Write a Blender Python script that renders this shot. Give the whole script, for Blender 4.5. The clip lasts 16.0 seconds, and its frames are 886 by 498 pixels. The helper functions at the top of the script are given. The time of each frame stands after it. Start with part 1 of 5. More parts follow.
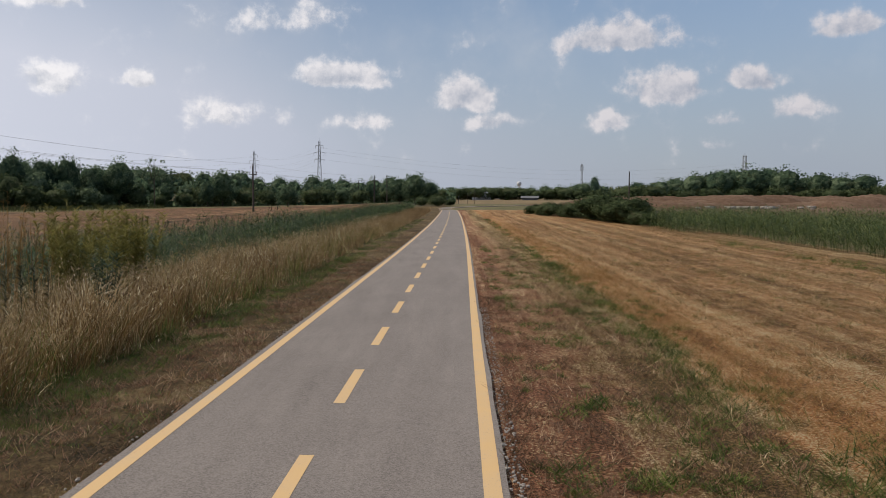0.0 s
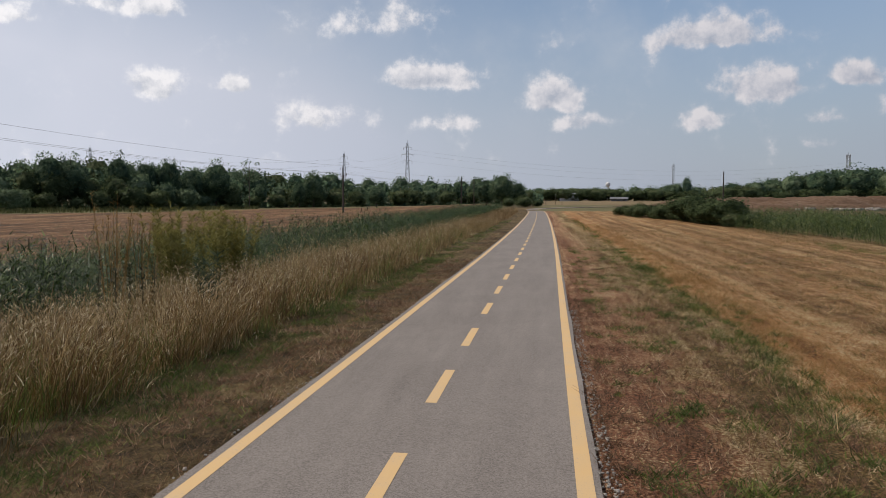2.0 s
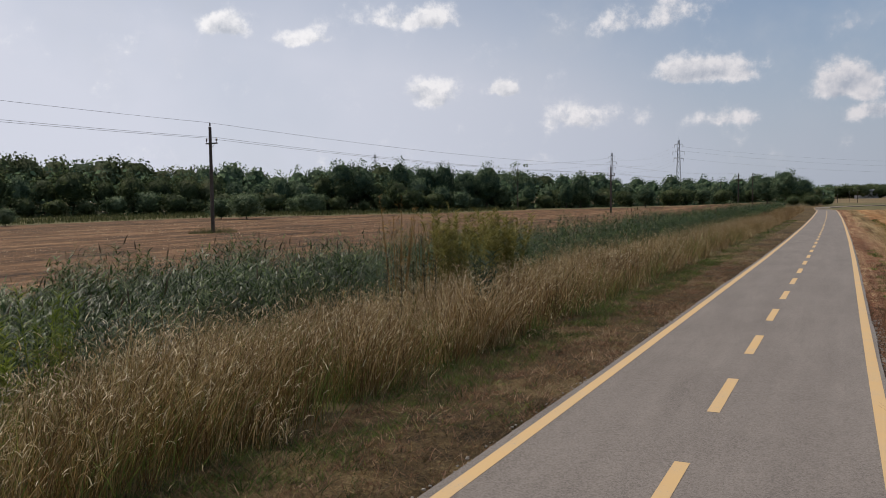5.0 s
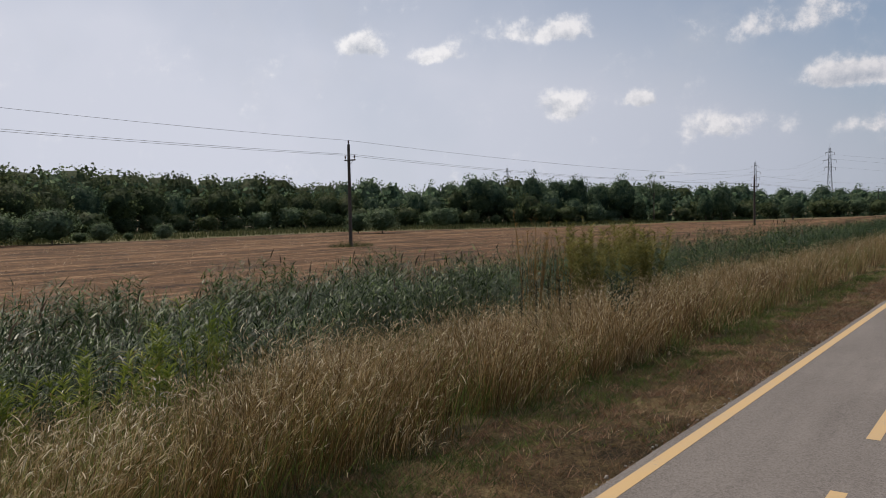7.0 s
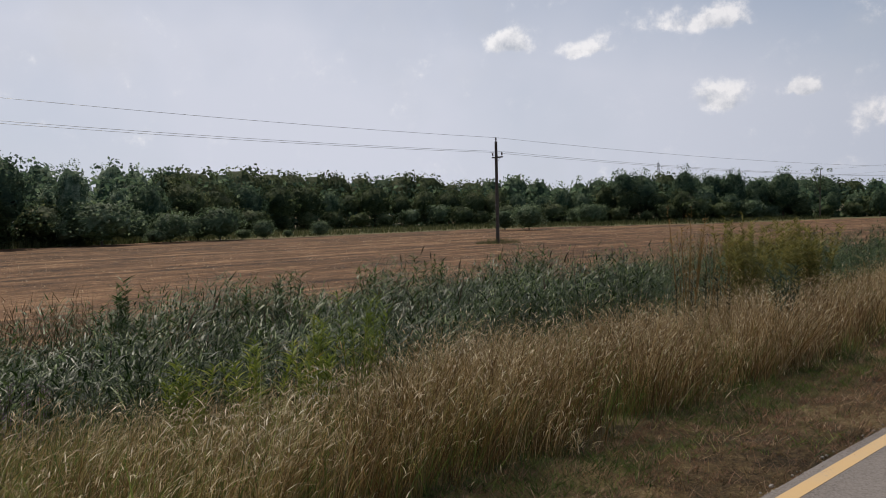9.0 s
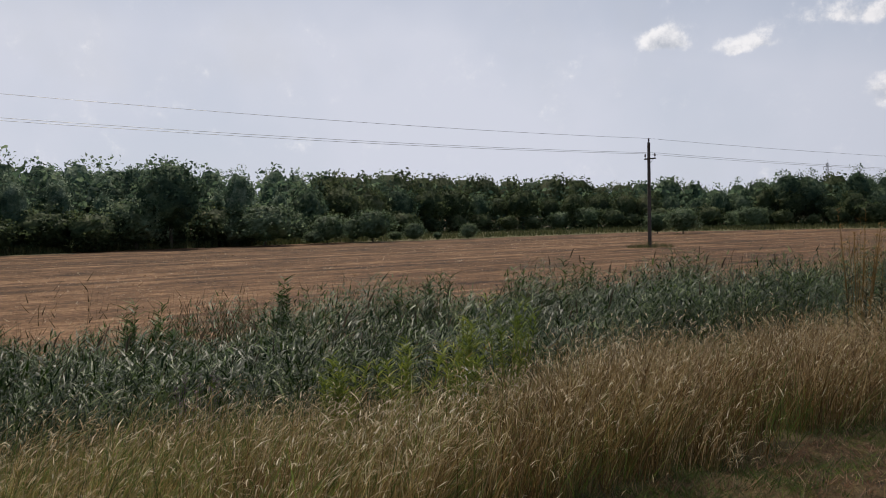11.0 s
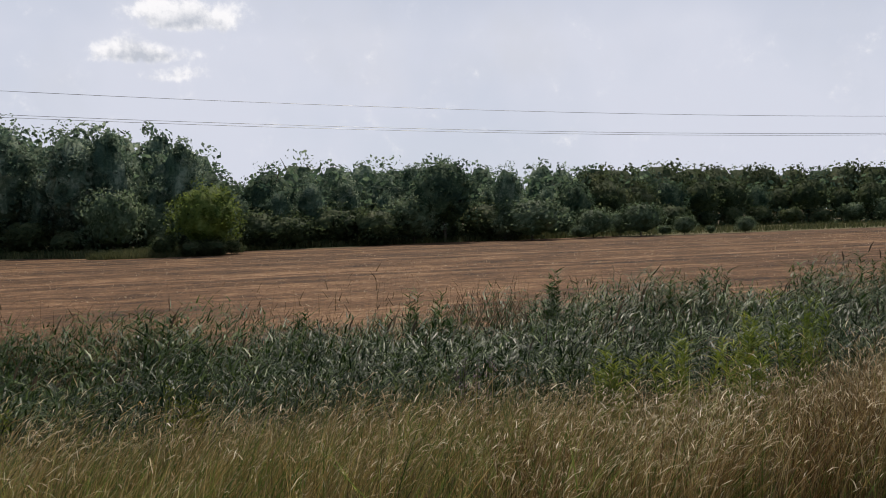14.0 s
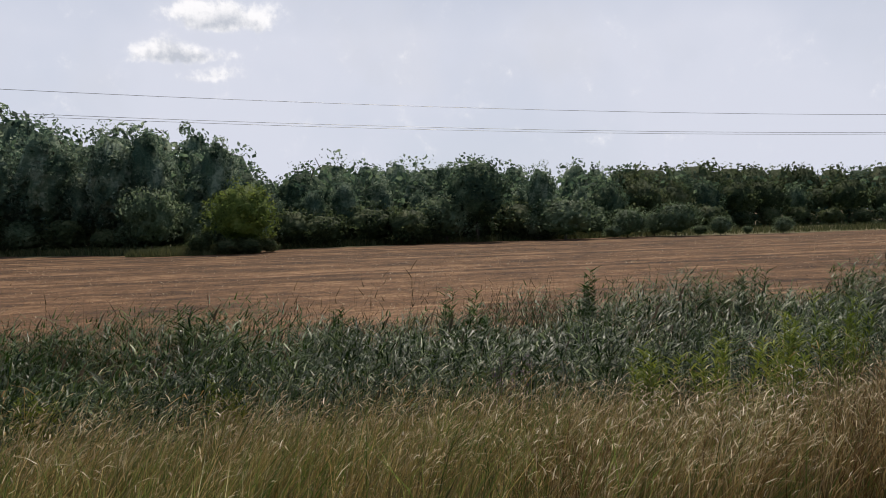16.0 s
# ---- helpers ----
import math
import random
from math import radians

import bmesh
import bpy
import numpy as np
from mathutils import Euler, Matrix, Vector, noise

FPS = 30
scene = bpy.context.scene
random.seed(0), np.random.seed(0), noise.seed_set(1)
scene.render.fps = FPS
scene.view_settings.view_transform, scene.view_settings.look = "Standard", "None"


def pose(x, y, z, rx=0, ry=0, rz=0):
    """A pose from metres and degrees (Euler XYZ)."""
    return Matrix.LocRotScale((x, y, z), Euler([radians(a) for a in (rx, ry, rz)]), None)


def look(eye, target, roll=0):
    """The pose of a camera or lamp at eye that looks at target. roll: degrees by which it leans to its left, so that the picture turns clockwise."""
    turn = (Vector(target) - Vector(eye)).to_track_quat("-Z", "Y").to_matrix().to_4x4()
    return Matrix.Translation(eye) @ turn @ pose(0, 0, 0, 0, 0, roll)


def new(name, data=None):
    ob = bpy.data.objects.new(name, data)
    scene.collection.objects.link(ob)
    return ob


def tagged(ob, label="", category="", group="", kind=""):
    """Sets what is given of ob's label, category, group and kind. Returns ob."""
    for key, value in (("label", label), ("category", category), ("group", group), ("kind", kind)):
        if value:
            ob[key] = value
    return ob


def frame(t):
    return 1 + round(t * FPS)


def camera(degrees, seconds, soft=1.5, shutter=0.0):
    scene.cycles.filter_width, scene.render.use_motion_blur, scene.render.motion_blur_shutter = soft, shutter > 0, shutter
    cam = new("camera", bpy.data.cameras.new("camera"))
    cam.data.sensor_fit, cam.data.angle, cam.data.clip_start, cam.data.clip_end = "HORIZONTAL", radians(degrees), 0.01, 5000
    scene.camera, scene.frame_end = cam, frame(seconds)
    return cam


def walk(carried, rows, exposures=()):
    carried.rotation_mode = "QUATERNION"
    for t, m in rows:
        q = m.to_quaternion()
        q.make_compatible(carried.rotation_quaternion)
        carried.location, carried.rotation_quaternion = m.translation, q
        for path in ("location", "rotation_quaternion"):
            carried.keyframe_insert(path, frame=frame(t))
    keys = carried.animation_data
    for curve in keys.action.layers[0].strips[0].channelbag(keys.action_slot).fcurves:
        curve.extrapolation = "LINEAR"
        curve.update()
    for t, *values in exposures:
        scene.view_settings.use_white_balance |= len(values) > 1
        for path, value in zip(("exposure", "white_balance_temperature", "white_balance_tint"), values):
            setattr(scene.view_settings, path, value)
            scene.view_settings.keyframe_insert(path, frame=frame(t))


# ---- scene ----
cam = camera(57.67, 16.0, soft=0.9)
# seconds, place, yaw to the left, pitch, roll
PATH = [
    (0.0, 0.955, 0.468, 1.586, 0.947, -3.853, -0.121),
    (0.5, 0.957, 0.458, 1.588, 1.089, -3.937, -0.061),
    (1.0, 0.946, 0.465, 1.592, 2.136, -4.055, 0.084),
    (1.5, 0.926, 0.454, 1.587, 4.322, -3.944, -0.064),
    (2.0, 0.911, 0.437, 1.594, 7.113, -3.791, -0.095),
    (2.5, 0.891, 0.415, 1.594, 10.779, -3.729, -0.041),
    (3.0, 0.868, 0.410, 1.593, 14.418, -3.705, 0.188),
    (3.5, 0.868, 0.404, 1.592, 17.605, -3.750, 0.458),
    (4.0, 0.852, 0.416, 1.592, 20.361, -3.796, 0.628),
    (4.5, 0.836, 0.427, 1.586, 23.286, -3.831, 0.617),
    (7.0, 0.820, 0.362, 1.607, 35.318, -2.565, 1.073),
    (7.5, 0.821, 0.322, 1.606, 38.038, -2.672, 1.119),
    (8.0, 0.831, 0.326, 1.599, 40.627, -2.679, 1.277),
    (8.5, 0.820, 0.311, 1.607, 43.330, -2.704, 1.409),
    (9.0, 0.807, 0.298, 1.612, 45.721, -2.581, 1.309),
    (11.5, 0.801, 0.269, 1.610, 59.658, -2.188, 1.212),
    (12.0, 0.796, 0.253, 1.590, 63.486, -2.254, 1.286),
    (12.5, 0.793, 0.221, 1.575, 67.178, -2.171, 1.381),
    (13.0, 0.821, 0.185, 1.579, 70.479, -1.974, 1.548),
    (13.5, 0.836, 0.179, 1.579, 73.241, -1.971, 1.637),
    (14.0, 0.842, 0.173, 1.588, 74.981, -2.100, 1.680),
    (14.5, 0.833, 0.161, 1.590, 76.023, -2.304, 1.602),
    (15.0, 0.810, 0.154, 1.599, 76.584, -2.403, 1.453),
    (15.5, 0.854, 0.127, 1.588, 77.006, -2.290, 1.365),
    (16.0, 0.863, 0.110, 1.569, 77.280, -2.075, 1.475),
]


def eye_pose(x, y, z, yaw, pitch, roll):
    return pose(x, y, z, 0, 0, yaw) @ pose(0, 0, 0, 90 + pitch) @ pose(0, 0, 0, 0, 0, -roll)


walk(cam, [(r[0], eye_pose(*r[1:])) for r in PATH], [(0.0, -0.15), (3.5, -0.17), (7.0, -0.27), (9.0, -0.26), (11.5, -0.23), (16.0, -0.13)])

# ---- sky and sun ----
SUN_AZ, SUN_EL = 72.0, 51.0  # degrees to the left of the path's direction, above the horizon
sun_way = Vector((-math.sin(radians(SUN_AZ)) * math.cos(radians(SUN_EL)), math.cos(radians(SUN_AZ)) * math.cos(radians(SUN_EL)), math.sin(radians(SUN_EL))))
sun = new("sun", bpy.data.lights.new("sun", "SUN"))
sun.data.energy, sun.data.angle, sun.data.color = 4.45, radians(0.8), (1.0, 0.91, 0.77)
sun.matrix_world = look(sun_way * 100, (0, 0, 0))


class Nodes:
    """Small helper to write node trees in short lines."""

    def __init__(self, tree):
        self.tree = tree
        tree.nodes.clear()

    def add(self, kind, inputs=None, operation="", use_clamp=False, interpolation_type="", data_type=""):
        n = self.tree.nodes.new(kind)
        if operation:
            n.operation, n.use_clamp = operation, use_clamp
        if interpolation_type:
            n.interpolation_type = interpolation_type
        if data_type:
            n.data_type = data_type
        for k, v in (inputs or {}).items():
            if hasattr(v, "is_output"):
                self.tree.links.new(v, n.inputs[k])
            else:
                n.inputs[k].default_value = v
        return n

    def math(self, op, a, b=0.0, c=0.0, clamp=False):
        return self.add("ShaderNodeMath", {0: a, 1: b, 2: c}, operation=op, use_clamp=clamp).outputs[0]

    def smooth(self, v, lo, hi, to_lo=0.0, to_hi=1.0):
        return self.add("ShaderNodeMapRange", {0: v, 1: lo, 2: hi, 3: to_lo, 4: to_hi}, interpolation_type="SMOOTHSTEP").outputs[0]

    def noise(self, vec, scale, detail=4.0, rough=0.55, out=0):
        return self.add("ShaderNodeTexNoise", {"Vector": vec, "Scale": scale, "Detail": detail, "Roughness": rough}).outputs[out]

    def mix(self, f, a, b):
        n = self.add("ShaderNodeMix", {0: f, 6: a, 7: b}, data_type="RGBA")
        return n.outputs[2]

    def ramp(self, f, stops):
        n = self.add("ShaderNodeValToRGB", {0: f})
        e = n.color_ramp.elements
        while len(e) < len(stops):
            e.new(0.5)
        for el, (p, c) in zip(e, stops):
            el.position, el.color = p, (*c, 1)
        return n.outputs[0]


world = bpy.data.worlds.new("sky")
scene.world = world
world.use_nodes = True
W = Nodes(world.node_tree)
way = W.add("ShaderNodeTexCoord").outputs["Generated"]
xyz = W.add("ShaderNodeSeparateXYZ", {0: way}).outputs
nishita = W.add("ShaderNodeTexSky")
nishita.sky_type, nishita.sun_disc, nishita.sun_elevation, nishita.sun_rotation = "NISHITA", False, radians(SUN_EL), radians(SUN_AZ)
nishita.altitude, nishita.air_density, nishita.dust_density, nishita.ozone_density = 100, 1.0, 1.0, 1.5
sky = nishita.outputs[0]
az0 = W.math("MULTIPLY", W.math("ARCTAN2", W.math("MULTIPLY", xyz[0], -1.0), xyz[1]), 57.29578)
el0 = W.math("MULTIPLY", W.math("ARCSINE", xyz[2]), 57.29578)
# thin summer haze: whiter toward the horizon and toward the sun's side
haze = W.math("ADD", W.smooth(el0, 17.0, 0.5, 0.05, 0.85), W.smooth(az0, -12.0, 58.0, 0.0, 0.8), clamp=True)
haze = W.math("MULTIPLY", haze, W.smooth(W.noise(way, 3.0, 4.0), 0.25, 0.75, 0.8, 1.1), clamp=True)
haze = W.math("MULTIPLY", haze, W.smooth(el0, 42.0, 14.0))
bright = W.smooth(az0, -26.0, 52.0)
mist = W.mix(bright, (3.5, 3.97, 4.87, 1), (7.1, 7.35, 8.4, 1))
base = W.mix(haze, W.mix(0.3, sky, (1.6, 2.6, 4.2, 1)), mist)
warp = W.add("ShaderNodeSeparateColor", {0: W.noise(way, 14.0, 4.0, 0.6, 1)}).outputs
az = W.math("ADD", az0, W.math("MULTIPLY_ADD", warp[0], 3.0, -1.5))
el = W.math("ADD", el0, W.math("MULTIPLY_ADD", warp[1], 1.6, -0.8))
# heaped clouds: bearing, height, half width, half height, strength
HEAPS = [(-11.2, 10.4, 5.0, 1.5, 1.0), (-15.0, 7.1, 3.4, 1.5, 0.95), (-19.9, 7.6, 2.2, 1.1, 0.95), (-25.6, 10.4, 2.3, 1.2, 0.9), (-0.9, 6.7, 3.0, 1.5, 0.95),
         (8.0, 8.1, 4.2, 1.2, 1.0), (21.5, 7.3, 1.4, 0.95, 0.95), (26.4, 7.2, 2.6, 1.3, 0.75), (27.5, 12.2, 4.4, 1.1, 0.7),
         (40.6, 11.7, 2.0, 1.3, 1.0), (91.8, 13.8, 4.2, 1.5, 1.05), (95.2, 11.4, 3.8, 1.2, 0.98)]
VEILS = [(15.3, 5.3, 3.6, 1.3, 0.59), (6.3, 5.0, 3.4, 0.9, 0.55), (-10.5, 5.0, 1.6, 0.95, 0.66), (-2.5, 5.1, 3.4, 0.8, 0.55), (-22.6, 5.5, 3.0, 1.1, 0.55), (-18.0, 5.2, 2.6, 0.7, 0.53),
         (35.5, 11.0, 3.0, 1.0, 0.60), (93.4, 10.0, 3.2, 0.8, 0.49), (12.0, 11.8, 7.0, 1.8, 0.44), (-17.5, 3.4, 1.8, 0.6, 0.44)]
mask = low = None
for a, e, hw, hh, strength in HEAPS + VEILS:
    dx = W.math("MULTIPLY_ADD", az, 1 / hw, -a / hw)
    dy = W.math("MULTIPLY_ADD", el, 1 / hh, -(e - 0.05 * hh) / hh)
    dy = W.math("MAXIMUM", W.math("MULTIPLY", dy, 0.85), W.math("MULTIPLY", dy, -1.6))
    d = W.math("SQRT", W.math("ADD", W.math("MULTIPLY", dx, dx), W.math("MULTIPLY", dy, dy)))
    one = W.math("MULTIPLY", W.smooth(d, 1.35, 0.0), strength)
    shade = W.math("MULTIPLY", one, W.smooth(el0, e + hh * 0.8, e - hh * 0.7))
    mask = one if mask is None else W.math("MAXIMUM", mask, one)
    low = shade if low is None else W.math("MAXIMUM", low, shade)
puffs = W.noise(way, 26.0, 8.0, 0.62)
sunward = W.add("ShaderNodeVectorMath", {0: way, 1: (-0.006, 0.0, 0.011)}).outputs[0]
relief = W.math("SUBTRACT", puffs, W.noise(sunward, 26.0, 8.0, 0.62))
thick = W.math("ADD", mask, W.math("MULTIPLY_ADD", puffs, 1.7, -0.87))
cover = W.math("ADD", W.math("MULTIPLY", W.smooth(thick, 0.2, 0.62), 0.75), W.math("MULTIPLY", W.smooth(thick, 0.05, 0.6), 0.25))
veil = W.smooth(W.math("MULTIPLY", W.noise(way, 5.0, 5.0, 0.6), W.smooth(el0, 1.0, 12.0, 0.6, 1.0)), 0.45, 0.75, 0.0, 0.3)
lit = W.math("ADD", W.math("MULTIPLY", relief, 3.2), W.math("SUBTRACT", 0.95, W.math("MULTIPLY", low, 0.9)), clamp=True)
lit = W.math("MULTIPLY", lit, W.smooth(thick, 1.35, 0.5, 0.75, 1.0))
cloud = W.mix(lit, W.mix(bright, (3.9, 4.2, 5.0, 1), (5.6, 5.9, 6.6, 1)), W.mix(bright, (7.2, 6.85, 7.1, 1), (10.6, 10.4, 10.5, 1)))
full = W.mix(W.math("MULTIPLY", cover, 0.92), W.mix(veil, base, (6.3, 6.4, 6.7, 1)), cloud)
back = W.add("ShaderNodeBackground", {"Color": full, "Strength": 0.106})
W.add("ShaderNodeOutputWorld", {0: back.outputs[0]})

# ---- materials ----
def material(name):
    m = bpy.data.materials.new(name)
    m.use_nodes = True
    return m, Nodes(m.node_tree)


def finish(N, shader):
    N.add("ShaderNodeOutputMaterial", {0: shader})


def leafy(name, stops, rough=0.5, through_light=0.3, gloss=0.35, patch=1.2, spread=0.8, tuft=0.0):
    """Leaves and blades: colour from blade to blade and in patches, light passing through."""
    m, N = material(name)
    where = N.add("ShaderNodeTexCoord").outputs["Object"]
    isle = N.add("ShaderNodeNewGeometry").outputs["Random Per Island"]
    blot = N.noise(where, patch, 3.0)
    each = N.add("ShaderNodeObjectInfo").outputs["Random"]
    f = N.math("ADD", N.math("MULTIPLY", isle, spread), N.math("MULTIPLY_ADD", N.smooth(blot, 0.3, 0.7), 1.16 - spread, -0.08))
    f = N.math("ADD", f, N.math("MULTIPLY_ADD", each, 0.3, -0.15), clamp=True)
    sockets = {}
    if tuft:
        fine = N.noise(where, tuft, 3.0, 0.75)
        f = N.math("ADD", f, N.math("MULTIPLY_ADD", N.smooth(fine, 0.3, 0.7), 0.5, -0.25), clamp=True)
        sockets["Normal"] = N.add("ShaderNodeBump", {"Strength": 1.0, "Distance": 0.25, "Height": fine}).outputs[0]
    col = N.ramp(f, stops)
    p = N.add("ShaderNodeBsdfPrincipled", {"Base Color": col, "Roughness": rough, "Specular IOR Level": gloss, **sockets})
    tr = N.add("ShaderNodeBsdfTranslucent", {"Color": col})
    finish(N, N.add("ShaderNodeMixShader", {0: through_light, 1: p.outputs[0], 2: tr.outputs[0]}).outputs[0])
    return m


def solid(name, a, b, scale=6.0, rough=0.7, metal=0.0, bump=0.2):
    m, N = material(name)
    where = N.add("ShaderNodeTexCoord").outputs["Object"]
    n = N.noise(where, scale, 6.0)
    fine = N.noise(where, scale * 9, 3.0)
    col = N.mix(N.math("MULTIPLY_ADD", fine, 0.4, N.math("MULTIPLY", N.smooth(n, 0.3, 0.7), 0.6)), (*a, 1), (*b, 1))
    bmp = N.add("ShaderNodeBump", {"Strength": bump, "Distance": 0.01, "Height": fine})
    finish(N, N.add("ShaderNodeBsdfPrincipled", {"Base Color": col, "Roughness": rough, "Metallic": metal, "Normal": bmp.outputs[0]}).outputs[0])
    return m


def asphalt():
    m, N = material("worn_asphalt")
    where = N.add("ShaderNodeTexCoord").outputs["Object"]
    grain = N.noise(where, 170.0, 3.0, 0.7)
    coarse = N.add("ShaderNodeTexVoronoi", {"Vector": where, "Scale": 110.0}).outputs["Color"]
    stone = N.add("ShaderNodeSeparateColor", {0: coarse}).outputs[0]
    long = N.add("ShaderNodeMapping", {"Vector": where, "Scale": (1.0, 0.12, 1.0)}).outputs[0]
    tracks = N.noise(long, 3.4, 5.0, 0.65)
    blot = N.noise(where, 0.7, 5.0)
    v = N.math("ADD", N.math("MULTIPLY_ADD", grain, 0.7, -0.35), N.math("MULTIPLY_ADD", stone, 0.5, -0.25))
    v = N.math("ADD", v, N.math("MULTIPLY_ADD", tracks, 0.5, N.math("MULTIPLY", blot, 0.3)), clamp=True)
    col = N.ramp(v, [(0.0, (0.081, 0.065, 0.056)), (0.4, (0.167, 0.141, 0.124)), (0.75, (0.225, 0.193, 0.171)), (1.0, (0.378, 0.333, 0.302))])
    bmp = N.add("ShaderNodeBump", {"Strength": 0.5, "Distance": 0.006, "Height": grain})
    finish(N, N.add("ShaderNodeBsdfPrincipled", {"Base Color": col, "Roughness": 0.85, "Normal": bmp.outputs[0]}).outputs[0])
    return m


def line_paint():
    m, N = material("yellow_line_paint")
    where = N.add("ShaderNodeTexCoord").outputs["Object"]
    wear = N.noise(where, 60.0, 5.0, 0.7)
    blot = N.noise(where, 2.5, 4.0)
    col = N.mix(N.smooth(blot, 0.3, 0.7), (0.55, 0.355, 0.155, 1), (0.52, 0.35, 0.175, 1))
    col = N.mix(N.smooth(N.math("MULTIPLY_ADD", blot, 0.3, wear), 0.74, 0.86), col, (0.33, 0.28, 0.22, 1))
    bmp = N.add("ShaderNodeBump", {"Strength": 0.35, "Distance": 0.004, "Height": wear})
    finish(N, N.add("ShaderNodeBsdfPrincipled", {"Base Color": col, "Roughness": 0.7, "Normal": bmp.outputs[0]}).outputs[0])
    return m


def earth(name, stops, stripe=0.0, turn=0.0, width=1.0, scale=1.0, grain_scale=40.0, bump=0.6):
    """Ground: patches, grain and, where mown or drilled, rows along the field."""
    m, N = material(name)
    where = N.add("ShaderNodeTexCoord").outputs["Object"]
    big = N.noise(where, 0.35 * scale, 5.0)
    mid = N.noise(where, 2.3 * scale, 5.0, 0.65)
    fine = N.noise(where, grain_scale, 4.0, 0.75)
    v = N.math("ADD", N.math("MULTIPLY", N.smooth(big, 0.3, 0.7), 0.3), N.math("MULTIPLY", N.smooth(mid, 0.3, 0.7), 0.3))
    v = N.math("ADD", v, N.math("MULTIPLY", N.smooth(fine, 0.3, 0.7), 0.4))
    if stripe:
        along = N.add("ShaderNodeMapping", {"Vector": where, "Rotation": (0, 0, radians(turn)), "Scale": (1 / width, 0.012 / width, 1.0)}).outputs[0]
        rows = N.noise(along, 1.0, 2.5, 0.6)
        v = N.math("ADD", N.math("MULTIPLY", v, 1 - stripe), N.math("MULTIPLY", N.smooth(rows, 0.3, 0.7), stripe))
        v = N.math("MULTIPLY", v, N.smooth(N.noise(along, 0.2, 1.5), 0.56, 0.66, 1.0, 0.72))
    col = N.ramp(v, stops)
    bmp = N.add("ShaderNodeBump", {"Strength": bump, "Distance": 0.05, "Height": N.math("ADD", fine, mid)})
    finish(N, N.add("ShaderNodeBsdfPrincipled", {"Base Color": col, "Roughness": 0.95, "Specular IOR Level": 0.15, "Normal": bmp.outputs[0]}).outputs[0])
    return m


def mown(name):
    """Mown meadow beside the path: reddish trodden verge, then olive, rusty and straw-coloured swaths along it."""
    m, N = material(name)
    where = N.add("ShaderNodeTexCoord").outputs["Object"]
    x = N.add("ShaderNodeSeparateXYZ", {0: where}).outputs[0]
    big = N.noise(where, 0.5, 5.0, 0.6)
    mid = N.noise(where, 2.6, 6.0, 0.7)
    fine = N.noise(where, 38.0, 4.0, 0.75)
    along = N.add("ShaderNodeMapping", {"Vector": where, "Rotation": (0, 0, radians(-2.5)), "Scale": (1.6, 0.05, 1.0)}).outputs[0]
    rows = N.noise(along, 1.0, 6.0, 0.7)
    xx = N.math("ADD", x, N.math("MULTIPLY_ADD", big, 2.6, N.math("MULTIPLY_ADD", mid, 1.6, -2.1)))
    f = N.math("MULTIPLY", xx, 1 / 16.0, clamp=True)
    swath = N.ramp(f, [(0.08, (0.241, 0.098, 0.052)), (0.135, (0.257, 0.115, 0.056)), (0.16, (0.177, 0.110, 0.038)), (0.205, (0.193, 0.115, 0.040)), (0.23, (0.374, 0.158, 0.056)), (0.27, (0.374, 0.180, 0.066)), (0.36, (0.246, 0.122, 0.045)), (0.44, (0.353, 0.176, 0.070)), (0.50, (0.214, 0.114, 0.042)),
                           (0.55, (0.342, 0.170, 0.068)), (0.66, (0.230, 0.120, 0.045)), (0.74, (0.374, 0.190, 0.080)), (0.85, (0.251, 0.135, 0.052)), (1.0, (0.190, 0.108, 0.045))])
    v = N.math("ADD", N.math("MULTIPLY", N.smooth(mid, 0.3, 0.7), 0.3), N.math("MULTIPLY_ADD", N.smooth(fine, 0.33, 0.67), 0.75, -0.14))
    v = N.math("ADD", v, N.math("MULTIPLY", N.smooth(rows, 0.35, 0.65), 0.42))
    # low noise goes almost black: shade between tufts put into the ground's colour
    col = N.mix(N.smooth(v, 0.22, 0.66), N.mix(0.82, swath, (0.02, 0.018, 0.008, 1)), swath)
    col = N.mix(N.smooth(v, 0.66, 1.05), col, (0.5, 0.39, 0.22, 1))
    green = N.smooth(N.noise(where, 1.1, 6.0, 0.7), 0.56, 0.72)
    col = N.mix(N.math("MULTIPLY", green, N.smooth(fine, 0.4, 0.7)), col, (0.10, 0.135, 0.04, 1))
    bmp = N.add("ShaderNodeBump", {"Strength": 1.0, "Distance": 0.05, "Height": N.math("ADD", fine, N.math("MULTIPLY_ADD", rows, 1.5, mid))})
    finish(N, N.add("ShaderNodeBsdfPrincipled", {"Base Color": col, "Roughness": 0.95, "Specular IOR Level": 0.15, "Normal": bmp.outputs[0]}).outputs[0])
    return m


M_ASPHALT, M_PAINT = asphalt(), line_paint()
M_VERGE = earth("trodden_verge", [(0.2, (0.020, 0.016, 0.007)), (0.4, (0.074, 0.048, 0.022)), (0.6, (0.125, 0.085, 0.037)), (0.85, (0.242, 0.177, 0.089))], scale=1.5, bump=1.0)
M_BANK = earth("bank_litter", [(0.15, (0.022, 0.02, 0.01)), (0.5, (0.075, 0.058, 0.026)), (0.9, (0.2, 0.15, 0.075))])
M_STUBBLE = earth("stubble", [(0.22, (0.026, 0.014, 0.007)), (0.4, (0.084, 0.043, 0.020)), (0.6, (0.151, 0.080, 0.039)), (0.8, (0.296, 0.174, 0.093))], stripe=0.30, turn=14.0, width=1.3, scale=0.5, grain_scale=7.0)
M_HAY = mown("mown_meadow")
M_MEADOW = earth("rough_meadow", [(0.1, (0.053, 0.056, 0.022)), (0.5, (0.112, 0.099, 0.045)), (0.9, (0.195, 0.145, 0.083))], scale=0.4, grain_scale=6.0)
